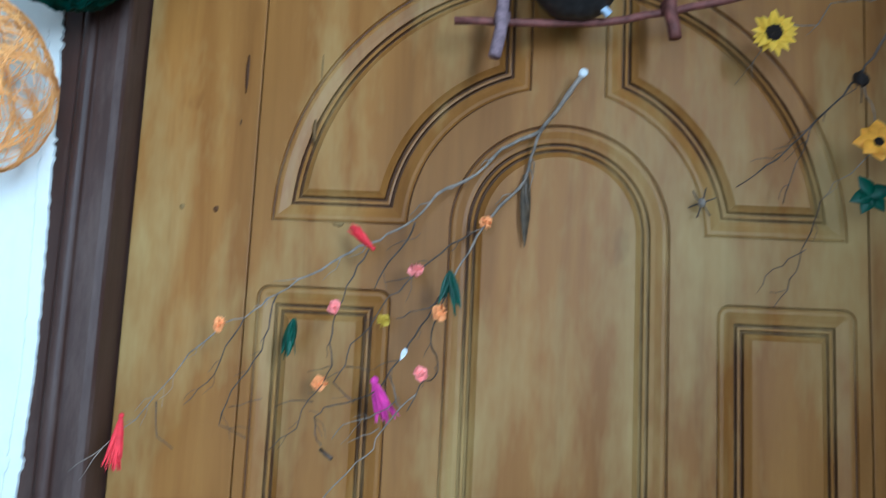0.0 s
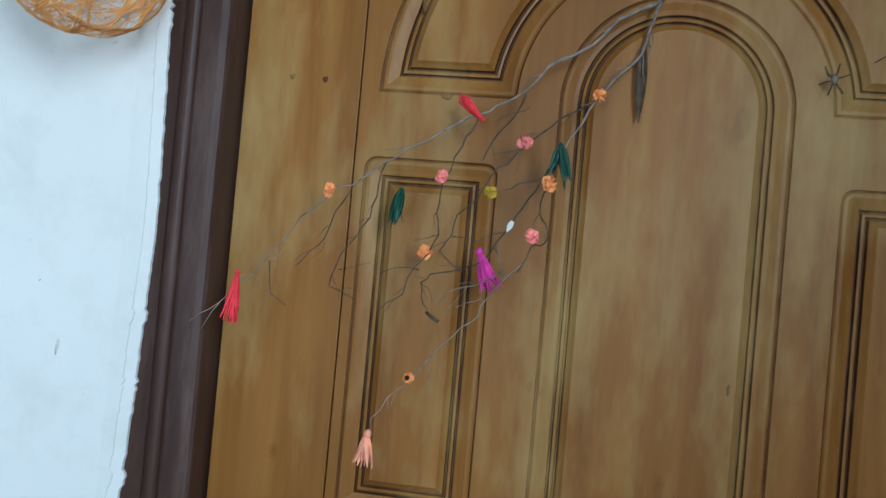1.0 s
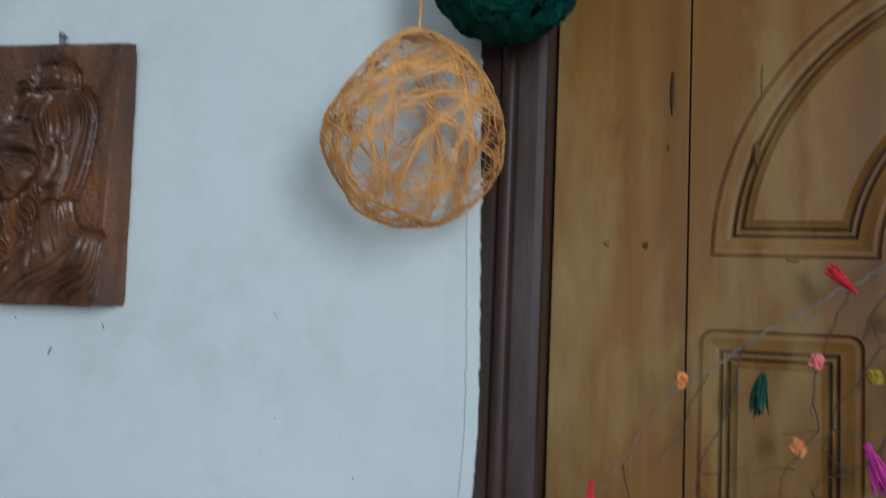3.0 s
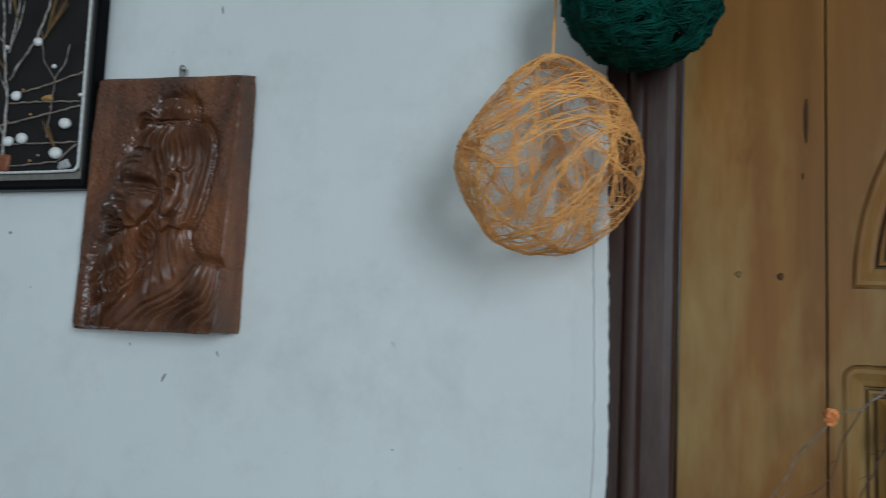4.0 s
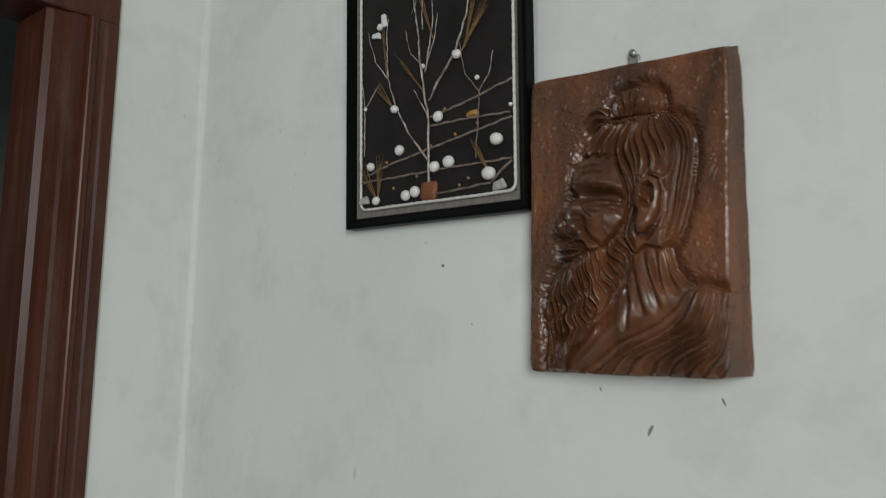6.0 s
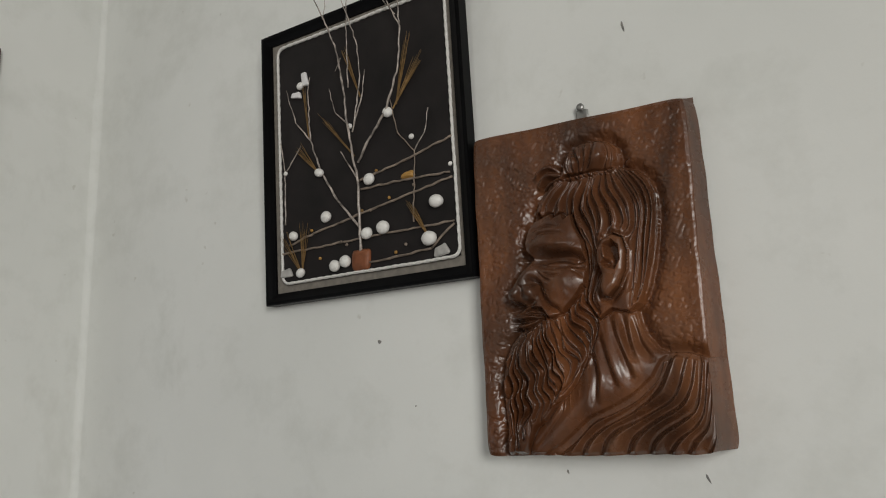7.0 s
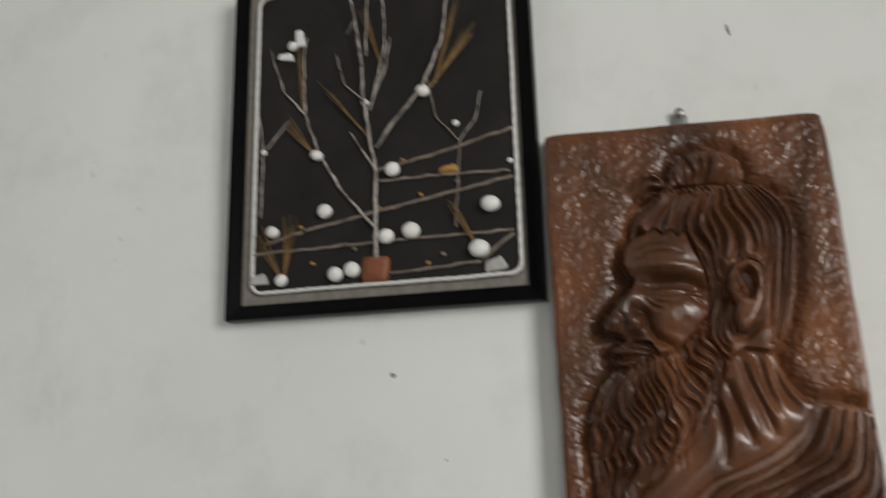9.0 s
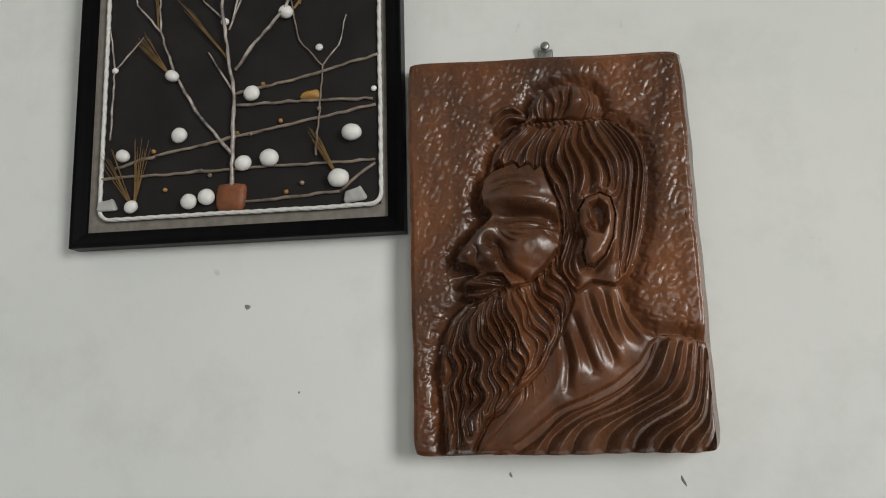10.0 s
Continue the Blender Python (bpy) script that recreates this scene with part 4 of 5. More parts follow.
    comb(cut, [[(0.477, 0.823), (0.471, 0.857), (0.506, 0.896)], [(0.531, 0.824), (0.535, 0.858), (0.510, 0.899)]], 2, 0.0071, 0.0085)
    comb(cut, [[(0.531, 0.824), (0.535, 0.858), (0.510, 0.899)], [(0.561, 0.823), (0.592, 0.865), (0.604, 0.911)]], 2, 0.0086, 0.0105)
    comb(cut, [[(0.628, 0.820), (0.663, 0.859), (0.640, 0.909)], [(0.688, 0.821), (0.698, 0.851), (0.679, 0.898)]], 2, 0.0079, 0.0095)
    H = np.maximum(H, np.where(d_knot > -0.002, mass(d_knot, 0.010, 0.0190, 0.07) - cut, -1))
    groove, cord = np.zeros(X.shape), np.zeros(X.shape)
    band = bend([(0.439, 0.811), (0.500, 0.806), (0.580, 0.810), (0.659, 0.813), (0.712, 0.823)], 40)
    stroke(groove, band, 0.0114, 0.0100, 0.1)
    stroke(cord, band, 0.0057, 0.0090, 0.1, 2.5)
    H += (cord * (0.75 + 0.25 * np.sin(X * 420 + Z * 160)) - groove) * (np.maximum(d_knot, d_head) > -0.01)
    for g, wide in (([(0.452, 0.815), (0.433, 0.840), (0.391, 0.857), (0.347, 0.847), (0.322, 0.829)], 6), ([(0.455, 0.809), (0.416, 0.829), (0.371, 0.830), (0.333, 0.804)], 6), ([(0.439, 0.803), (0.395, 0.811), (0.353, 0.791)], 4)):
        loose = np.zeros(X.shape)
        stroke(loose, bend(g), wide / 700, 0.0125, 0.65, 2.6)
        H += loose * (d_head < 0.01)
    H = np.where(H > 0, 0.76 * H, H)

    # edges of the board: worn and slightly wavy
    back = 0.013 + 0.024 * (1 - V) * (0.35 + 0.65 * U)  # the board is thicker towards the robe
    ex = 0.0004 * np.sin(V * 17 + 1) + 0.0003 * np.sin(V * 43)
    ez = 0.0004 * np.sin(U * 15)
    edge = smooth(0, 0.012, rim)
    front = back + 0.001 + (0.004 + np.clip(H + 0.004, -0.009, 1)) * (0.82 + 0.18 * edge)
    # the board is sawn a little out of square
    left, right, low, high = 0.0155 + -0.0302 * V, 0.9744 + -0.0123 * V, 0.0016 + 0.0141 * U, 1.0110 + -0.0195 * U
    px = (left + (right - left) * U - 0.5) * w + ex * np.sign(U - 0.5) * (np.abs(U - 0.5) > 0.47)
    pz = (low + (high - low) * V) * h + ez * np.sign(V - 0.5) * (np.abs(V - 0.5) > 0.47)
    worn = 0.0026 * (np.abs(2 * U - 1) * np.abs(2 * V - 1)) ** 22
    px, pz = px - worn * np.sign(U - 0.5), pz - worn * np.sign(V - 0.5)
    verts = np.stack([px, -front, pz], -1).reshape(-1, 3)
    idx = np.arange(nx * nz).reshape(nz, nx)
    quads = np.stack([idx[:-1, :-1], idx[:-1, 1:], idx[1:, 1:], idx[1:, :-1]], -1).reshape(-1, 4)
    loop = np.concatenate([idx[0, :], idx[1:, -1], idx[-1, -2::-1], idx[-2:0:-1, 0]])
    lip = verts[loop].copy()
    # the right and upper sides slope outwards to the wall
    rear = lip.copy()
    u, v = U.reshape(-1)[loop], V.reshape(-1)[loop]
    rear[:, 0] += np.where(u > 0.999, 0.0410 + -0.0175 * v, 0) * w
    rear[:, 2] += np.where(v > 0.999, 0.0197 + -0.0007 * u, 0) * h
    rear[:, 1] = 0
    nl = len(loop)
    n1 = len(verts)
    n0 = n1 + nl
    ring = np.arange(nl)
    sides = np.stack([n1 + ring, n0 + ring, n0 + (ring + 1) % nl, n1 + (ring + 1) % nl], -1)
    me = bpy.data.meshes.new("carved_relief")
    me.from_pydata(np.concatenate([verts, lip, rear]).tolist(), [], np.concatenate([quads, sides]).tolist() + [(n0 + ring[::-1]).tolist()])
    me.polygons.foreach_set("use_smooth", [True] * len(quads) + [False] * (nl + 1))
    me.update()
    return me


relief = relief_mesh()
relief.materials.append(CARVED)
plaque = tagged(new("carved_relief", relief), "dark brown varnished wooden wall plaque carved with a bust in relief", "wall plaque")
plaque.matrix_world = pose(-1.2255, WALL_Y - 0.0015, 1.497, 0.8, 0.55, 0)
hook = thing("wall_hook", (-1.223, WALL_Y, 1.915), "small steel picture hook on a nail above the plaque", "hook")
part("plate", box(-1.231, -1.215, WALL_Y - 0.005, WALL_Y - 0.0025, 1.900, 1.922, 0.002), STEEL, hook)
part("nail", lathe([(0.0025, -0.011), (0.005, -0.010), (0.005, -0.008), (0.0018, -0.007), (0.0018, 0.004)], (-1.223, WALL_Y, 1.924), sides=12), STEEL, hook, "round nail head")


# ---- the framed shell picture ----
def shell_picture():
    rng = random.Random(11)
    X0, X1, Z0, Z1, B = -1.7565, -1.3765, 1.7255, 2.170, 0.0175
    back, face = WALL_Y - 0.002, WALL_Y - 0.024
    pic = thing("framed_picture", (-1.568, WALL_Y - 0.002, Z0), "black framed picture of twigs and white shells on dark board", "picture")

    def mitred(a, b, c, d):
        """One frame rail between outer corners a, b and inner corners d, c, with a sloped inner lip."""
        bm = bmesh.new()
        lip = 0.006
        rings = []
        for o, i in ((a, d), (b, c)):
            o, i = Vector(o), Vector(i)
            m = o.lerp(i, 0.30)
            rings.append([bm.verts.new((p.x, y, p.y)) for p, y in ((o, back), (o, face + 0.002), (o.lerp(i, 0.07), face), (m, face), (o.lerp(i, 0.62), face + 0.003), (i, face + lip), (i, back))])
        n = len(rings[0])
        for k in range(n):
            bm.faces.new((rings[0][k], rings[0][(k + 1) % n], rings[1][(k + 1) % n], rings[1][k]))
        for r in rings:
            bm.faces.new(r)
        bmesh.ops.recalc_face_normals(bm, faces=bm.faces[:])
        return bm

    o = [(X0, Z0), (X1, Z0), (X1, Z1), (X0, Z1)]
    i = [(X0 + B, Z0 + B), (X1 - B, Z0 + B), (X1 - B, Z1 - B), (X0 + B, Z1 - B)]
    for k in range(4):
        part("frame_rail", mitred(o[k], o[(k + 1) % 4], i[(k + 1) % 4], i[k]), BLACK_FRAME, pic, smooth=False)
    board = face + 0.010
    part("mount", box(X0 + B - 0.001, X1 - B + 0.001, board, back, Z0 + B - 0.001, Z1 - B + 0.001), MAT_GREY, pic, "grey mount board", smooth=False)
    part("backing_board", box(-1.7225, -1.4020, board - 0.003, board - 0.0004, 1.7575, 2.1415, 0.0005), BACK_CLOTH, pic, "near-black backing board", smooth=False)
    top = board - 0.003

    def cord():
        base = rounded_rect(-1.7235, -1.4010, 1.7565, 2.1425, 0.012)
        pts, n = [], len(base)
        for k in range(n):
            a, b = Vector(base[k]), Vector(base[(k + 1) % n])
            steps = max(1, int((b - a).length / 0.0022))
            pts += [a.lerp(b, t / steps) for t in range(steps)]
        bm = bmesh.new()
        for ply in range(2):
            line = []
            for k, p in enumerate(pts + pts[:1]):
                w = k * 0.5 + ply * math.pi
                line.append((p.x + 0.0005 * math.cos(w) + 0.0007 * noise.noise(Vector((k * 0.05, 3, 0))), top - 0.0018 - 0.0005 * math.sin(w), p.y + 0.0005 * math.sin(w + 0.6) + 0.0009 * noise.noise(Vector((k * 0.04, 9, 0)))))
            tube(line, 0.0021, 6, bm, caps=False)
        return bm

    part("cord", cord(), CORD, pic, "twisted white cord border")

    def spot(x, z):
        """A place on the board, from a place on the plan of the picture."""
        return -1.5 + (x + 1.5) * 1.035, z + 0.046 * (2.0 - z)

    def twig(points, r0, r1, mat=TWIG_PALE, lift=0.003, end=None):
        points = [spot(*p) for p in points]
        r0, r1 = r0 * 0.88, r1 * 0.88
        pts = [(x, top - lift - (end or 0) * k / max(1, len(points) - 1), z) for k, (x, z) in enumerate(points)]
        line = wiggle(rng, pts, 0.008, 0.0009)
        radii = [r * rng.uniform(0.85, 1.2) for r in taper(len(line), r0, r1)]
        part("twig", tube(line, radii, 6), mat, pic)

    twig([(-1.565, 1.775), (-1.5635, 1.881), (-1.570, 1.927), (-1.577, 1.983), (-1.577, 2.023), (-1.586, 2.092), (-1.589, 2.112), (-1.611, 2.170), (-1.630, 2.218)], 0.0030, 0.0008, end=0.016)
    twig([(-1.564, 1.915), (-1.541, 1.946), (-1.507, 1.982), (-1.481, 2.045), (-1.472, 2.105), (-1.490, 2.150), (-1.500, 2.200)], 0.0024, 0.0008, end=0.016)
    twig([(-1.476, 2.095), (-1.473, 2.150), (-1.477, 2.205)], 0.0013, 0.0007, lift=0.010, end=0.01)
    twig([(-1.482, 2.130), (-1.510, 2.175), (-1.515, 2.200)], 0.0010, 0.0006, lift=0.010, end=0.01)
    twig([(-1.565, 1.813), (-1.608, 1.869), (-1.633, 1.914), (-1.652, 1.972), (-1.655, 2.055), (-1.650, 2.080)], 0.0024, 0.0008)
    twig([(-1.652, 1.972), (-1.681, 2.009), (-1.699, 2.071)], 0.0014, 0.0007)
    twig([(-1.713, 1.982), (-1.705, 1.928), (-1.707, 1.841)], 0.0010, 0.0014)
    twig([(-1.705, 1.928), (-1.684, 1.952), (-1.672, 1.967)], 0.0013, 0.0007)
    twig([(-1.473, 1.805), (-1.466, 1.911), (-1.492, 1.945), (-1.503, 2.001)], 0.0013, 0.0009, TWIG_GREY)
    twig([(-1.466, 1.911), (-1.448, 1.935), (-1.440, 1.971)], 0.0012, 0.0008)
    twig([(-1.566, 1.890), (-1.587, 1.925), (-1.595, 1.940)], 0.0016, 0.0008)
    twig([(-1.577, 1.978), (-1.602, 2.005), (-1.613, 2.050)], 0.0015, 0.0008)
    twig([(-1.572, 1.966), (-1.552, 2.020), (-1.545, 2.062)], 0.0016, 0.0009)
    twig([(-1.567, 1.977), (-1.550, 2.051), (-1.550, 2.100), (-1.562, 2.150), (-1.582, 2.215)], 0.0015, 0.0007, lift=0.005, end=0.014)
    twig([(-1.575, 2.040), (-1.571, 2.123), (-1.566, 2.166), (-1.560, 2.205)], 0.0014, 0.0007, lift=0.005, end=0.014)
    twig([(-1.589, 2.095), (-1.600, 2.075)], 0.0012, 0.0007)
    twig([(-1.612, 2.165), (-1.606, 2.185), (-1.607, 2.200)], 0.0010, 0.0006, lift=0.014)
    for a, b in (((-1.565, 1.885), (-1.403, 1.920)), ((-1.562, 1.872), (-1.412, 1.867)), ((-1.719, 1.794), (-1.410, 1.796)), ((-1.551, 1.757), (-1.447, 1.762)), ((-1.447, 1.762), (-1.410, 1.792)), ((-1.653, 1.818), (-1.409, 1.860)), ((-1.700, 1.806), (-1.650, 1.819))):
        twig([a, ((a[0] + b[0]) / 2, (a[1] + b[1]) / 2 + rng.uniform(-0.002, 0.002)), b], 0.0022, 0.0019, TWIG_GREY, 0.002)

    def straw(base, tip, blades, spread):
        bm = bmesh.new()
        base, tip = spot(*base), spot(*tip)
        b, t = Vector((base[0], top - 0.003, base[1])), Vector((tip[0], top - 0.005, tip[1]))
        side = Vector((t.z - b.z, 0, -(t.x - b.x))).normalized()
        for _ in range(blades):
            e = t + side * rng.uniform(-spread, spread) + (t - b) * rng.uniform(-0.18, 0.12) + Vector((0, rng.uniform(-0.006, 0.001), 0))
            m = b.lerp(e, 0.5) + side * rng.uniform(-0.001, 0.001)
            tube([b + side * rng.uniform(-0.001, 0.001), m, e], [0.0006, 0.0005, 0.0002], 3, bm)
        part("dry_grass", bm, STRAW, pic, "tuft of dry straw", smooth=False)

    straw((-1.640, 1.917), (-1.674, 1.965), 16, 0.008)
    straw((-1.678, 1.760), (-1.708, 1.822), 9, 0.012)
    straw((-1.675, 1.760), (-1.668, 1.832), 11, 0.011)
    straw((-1.449, 1.777), (-1.476, 1.830), 12, 0.006)
    straw((-1.498, 1.985), (-1.447, 2.052), 14, 0.013)
    straw((-1.492, 1.990), (-1.468, 2.085), 10, 0.006)
    straw((-1.570, 1.927), (-1.627, 2.006), 10, 0.004)
    straw((-1.555, 2.020), (-1.578, 2.108), 9, 0.007)
    straw((-1.655, 1.975), (-1.660, 2.060), 8, 0.006)

    shells = ((-1.669, 2.070, 7), (-1.636, 1.914, 8.5), (-1.625, 1.840, 9.5), (-1.690, 1.820, 8.5), (-1.678, 1.758, 8.5), (-1.612, 1.760, 9.5), (-1.592, 1.764, 10), (-1.552, 1.801, 10), (-1.523, 1.805, 11),
              (-1.544, 1.884, 9.5), (-1.434, 1.828, 11.5), (-1.448, 1.776, 12), (-1.507, 1.981, 8.5), (-1.577, 1.977, 5), (-1.470, 1.934, 4.5), (-1.705, 1.928, 4), (-1.411, 1.879, 3.5))
    for x, z, r in shells:
        r *= 0.00096
        x, z = spot(x, z)
        spin = rng.uniform(-0.8, 0.8)
        bm = bmesh.new()
        made = bmesh.ops.create_uvsphere(bm, u_segments=20, v_segments=12, radius=1)
        for v in made["verts"]:
            a = math.atan2(v.co.y, v.co.x)
            v.co *= 1 + 0.028 * math.sin(a * 10) * (1 - abs(v.co.z)) + 0.06 * noise.noise(v.co * 1.3 + Vector((x, z, 0)) * 50)
        m = Matrix.Translation((x, top - r * 0.55, z)) @ Matrix.Rotation(spin, 4, "Y") @ Matrix.Diagonal((r, r * 0.75, r * rng.uniform(0.82, 0.95), 1))
        bmesh.ops.transform(bm, matrix=m, verts=bm.verts[:])
        part("shell", bm, SHELL, pic)
    for x, z, w, h, mat, name, label in ((-1.566, 1.763, 0.0175, 0.0155, STONE, "stone", "squared red-brown pebble"), (-1.480, 1.878, 0.0105, 0.0060, OCHRE, "pod", "ochre seed pod"), (-1.707, 1.762, 0.010, 0.0065, CHIP, "shell_chip", ""),
                                         (-1.432, 1.757, 0.011, 0.0075, CHIP, "shell_chip", ""), (-1.660, 2.080, 0.006, 0.012, WHITE_BIT, "shell_chip", ""), (-1.678, 2.057, 0.008, 0.005, WHITE_BIT, "shell_chip", "")):
        x, z = spot(x, z)
        if name == "shell_chip":
            bm = box(-w, w, -0.006, 0, -h, h, min(w, h) * 0.45, segments=3)
        else:
            bm = bmesh.new()
            bmesh.ops.create_uvsphere(bm, u_segments=24, v_segments=16, radius=1)
            for v in bm.verts:
                p = 0.45 if name == "stone" else 0.8
                v.co = Vector((math.copysign(abs(v.co.x) ** p, v.co.x) * w, v.co.y * 0.007, math.copysign(abs(v.co.z) ** p, v.co.z) * h))
        for v in bm.verts:
            v.co += Vector((noise.noise(v.co * 90), 0, noise.noise(v.co * 90 + Vector((5, 5, 5))))) * (0.0016 if name == "stone" else 0.0042)
        bmesh.ops.transform(bm, matrix=Matrix.Translation((x, top, z)) @ Matrix.Rotation(rng.uniform(-0.35, 0.35) if name != "stone" else 0.05, 4, "Y"), verts=bm.verts[:])
        part(name, bm, mat, pic, label)
    for x, z in ((-1.640, 1.776), (-1.655, 1.823), (-1.600, 1.796), (-1.545, 1.836), (-1.512, 1.849), (-1.505, 1.765), (-1.488, 1.774), (-1.470, 1.860), (-1.532, 1.895), (-1.560, 1.838), (-1.590, 1.790)):
        part("seed", ball((spot(x, z)[0], top - 0.003, spot(x, z)[1]), (0.0026, 0.0024, 0.0024), rough=0.3, rings=6), rng.choice((STRAW, TWIG_GREY, OCHRE)), pic)
    pic.rotation_euler = (radians(2.6), 0, radians(0.0))
    pic.location.y -= 0.001
    return pic


shell_picture()


# ---- the yarn balls ----
def yarn_ball(centre, radius, tip, bundles, bundle, strays, material, label, hang, seed, thick=0.0006, flat=0.0, rough=0.018, lump=0.0):
    rng = random.Random(seed)
    c = Vector(centre)
    ob = thing("yarn_ball", centre, label, "decoration", "hanging yarn balls")

    def skin(d, lift):
        """The surface of the ball in the direction d: round, drawn up to a soft point at the top."""
        r = radius * (1 + 0.05 * noise.noise(d * 1.6 + c * 9) + rough * noise.noise(d * 5 + c) + lump * noise.noise(d * 13 + c))
        p = d * r
        if d.z > 0.25:
            t = ((d.z - 0.25) / 0.75) ** 1.6
            p.z += tip * t
            p.x *= 1 - 0.10 * t
            p.y *= 1 - 0.10 * t
        if d.x < 0 and d.z > -0.1:
            p *= 1 - flat * min(1.0, -d.x * 1.6) * min(1.0, (d.z + 0.1) * 1.5)
        return c + p * (1 + lift)

    def wind(bm, axis, off, a0, span, spread, wave, size):
        """One turn of yarn round the ball, in straight runs that bend where it crosses others."""
        u = axis.orthogonal().normalized()
        v = axis.cross(u)
        o, ph, rate = off + rng.uniform(-spread, spread), rng.uniform(0, 6.28), rng.uniform(2, 7)
        n = max(6, int(span * 7))
        line = []
        for k in range(n + 1):
            a = a0 + span * k / n
            d = (u * math.cos(a) + v * math.sin(a) + axis * (o + wave * math.sin(rate * a + ph) + rng.uniform(-0.025, 0.025))).normalized()
            line.append(skin(d, rng.uniform(-0.014, 0.012)))
        tube(line, size, 3, bm, caps=False)

    bm = bmesh.new()
    for s in range(bundles):
        axis = Vector([rng.gauss(0, 1) for _ in range(3)]).normalized()
        off, a0, span = rng.uniform(-0.75, 0.75), rng.uniform(0, 6.28), rng.uniform(0.8, 3.2)
        for b in range(rng.randint(*bundle)):
            wind(bm, axis, off, a0 + rng.uniform(-0.25, 0.25), span * rng.uniform(0.75, 1.15), 0.055, rng.uniform(0.01, 0.06), thick * rng.uniform(0.7, 1.2))
    part("yarn_shell", bm, material, ob)
    bm = bmesh.new()
    for s in range(strays):
        axis = Vector([rng.gauss(0, 1) for _ in range(3)]).normalized()
        wind(bm, axis, rng.uniform(-0.9, 0.9), rng.uniform(0, 6.28), rng.uniform(0.4, 2.0), 0.0, rng.uniform(0.02, 0.2), thick * rng.uniform(0.35, 0.7))
    part("loose_yarn", bm, material, ob, "fine stray yarn")
    top = skin(Vector((0, 0, 1)), 0)
    bm = bmesh.new()
    for k in range(3):
        pts = [top + Vector((0, 0, -0.012)), top + Vector((hang[0] * 0.3, hang[1] * 0.3, 0.06)), Vector((top.x + hang[0], top.y + hang[1], hang[2]))]
        tube(wiggle(rng, pts, 0.02, 0.0010), 0.0014, 5, bm)
    part("string", bm, material, ob)
    return ob


yarn_ball((-0.597, 1.050, 1.721), 0.1075, 0.026, 40, (4, 8), 260, YARN_ORANGE, "orange yarn ball lantern, open and airy, hanging by its string", (0.004, 0.01, 3.29), 4, 0.00075, 0.09)
yarn_ball((-0.494, 1.062, 1.936), 0.093, 0.010, 150, (6, 10), 120, YARN_GREEN, "dark green yarn ball, tightly wound, hanging by its string", (0.0, 0.02, 3.29), 8, 0.0012, 0.0, 0.05, 0.06)


# ---- the flowering dry branch on the door ----
def branch(name, at, label):
    return thing(name, at, label, "dry branch", "dry branches on the door")


def sprig(ob, rng, points, r0, r1, mat, name="twig", crook=0.0026):
    line = wiggle(rng, points, 0.013, crook)
    radii = [r * rng.uniform(0.70, 0.98) for r in taper(len(line), r0, r1)]
    bm = tube(line, radii, 6)
    # short spurs along the twig
    for k in range(2, len(line) - 2):
        if name == "twig" and rng.random() < 0.30:
            d = (line[k + 1] - line[k]).normalized()
            side = Vector((-d.z, rng.uniform(-0.3, 0.1), d.x)) * rng.choice((-1, 1))
            size = rng.uniform(0.010, 0.038)
            pts = [line[k], line[k] + (d * 0.75 + side * 0.6) * size * 0.5, line[k] + (d * 1.0 + side * rng.uniform(0.2, 0.9)) * size]
            spur = wiggle(rng, pts, 0.008, 0.0014)
            tube(spur, taper(len(spur), radii[k] * 0.6, 0.0003), 4, bm)
    return part(name, bm, mat, ob)


def blossom(ob, rng, at, size, mat, label, name="flower", petals=15, facing=(0, -1, 0.1)):
    """A small ball-like paper flower of curled petals round a heart."""
    bm = ball(at, (size * 0.42,) * 3, rough=0.3, rings=6)
    for k in range(petals):
        d = Vector([rng.gauss(0, 1) for _ in range(3)]).normalized()
        d = (d + Vector(facing) * 0.35).normalized()
        petal(bm, Vector(at) + d * size * 0.18, d, Vector([rng.gauss(0, 1) for _ in range(3)]), size * 0.66, size * 1.05, 0.55)
    return part(name, bm, mat, ob, label)


def tassel(ob, rng, top, tip, width, blades, mat, label, name="tassel"):
    """A hanging bunch of narrow strips."""
    bm = ball(top, (width * 0.20,) * 3, rough=0.2, rings=6)
    a, b = Vector(top), Vector(tip)
    for k in range(blades):
        e = b + Vector((rng.uniform(-1, 1) * width * 0.5, rng.uniform(-1, 1) * width * 0.3, rng.uniform(-0.15, 0.15) * (a - b).length))
        petal(bm, a, e - a, Vector((rng.gauss(0, 1), rng.gauss(0, 1), rng.gauss(0, 0.4))), (e - a).length, width * (0.75 if name == "leaves" else 0.28), rng.uniform(-0.12, 0.12))
    return part(name, bm, mat, ob, label)


rng = random.Random(21)
br = branch("flower_branch", (0.186, 1.20, 1.82), "dry branching twig with small paper flowers and tassels")
sprig(br, rng, [(0.186, 1.200, 1.820), (0.160, 1.212, 1.782), (0.131, 1.220, 1.742)], 0.0050, 0.0036, TWIG_GREY, "stem", 0.0010)
part("cut_end", lathe([(0.002, 0.003), (0.0062, 0.002), (0.0064, -0.002), (0.003, -0.003)], (0.1868, 1.1985, 1.822), sides=12), WHITE_BIT, br, "pale cut end of the stem")
sprig(br, rng, [(0.131, 1.220, 1.742), (0.077, 1.215, 1.713), (0.043, 1.210, 1.674), (-0.011, 1.208, 1.643), (-0.040, 1.203, 1.606), (-0.098, 1.184, 1.567), (-0.134, 1.175, 1.546), (-0.172, 1.170, 1.520), (-0.214, 1.165, 1.492), (-0.254, 1.158, 1.458), (-0.284, 1.156, 1.448)], 0.0034, 0.0011, TWIG_GREY)
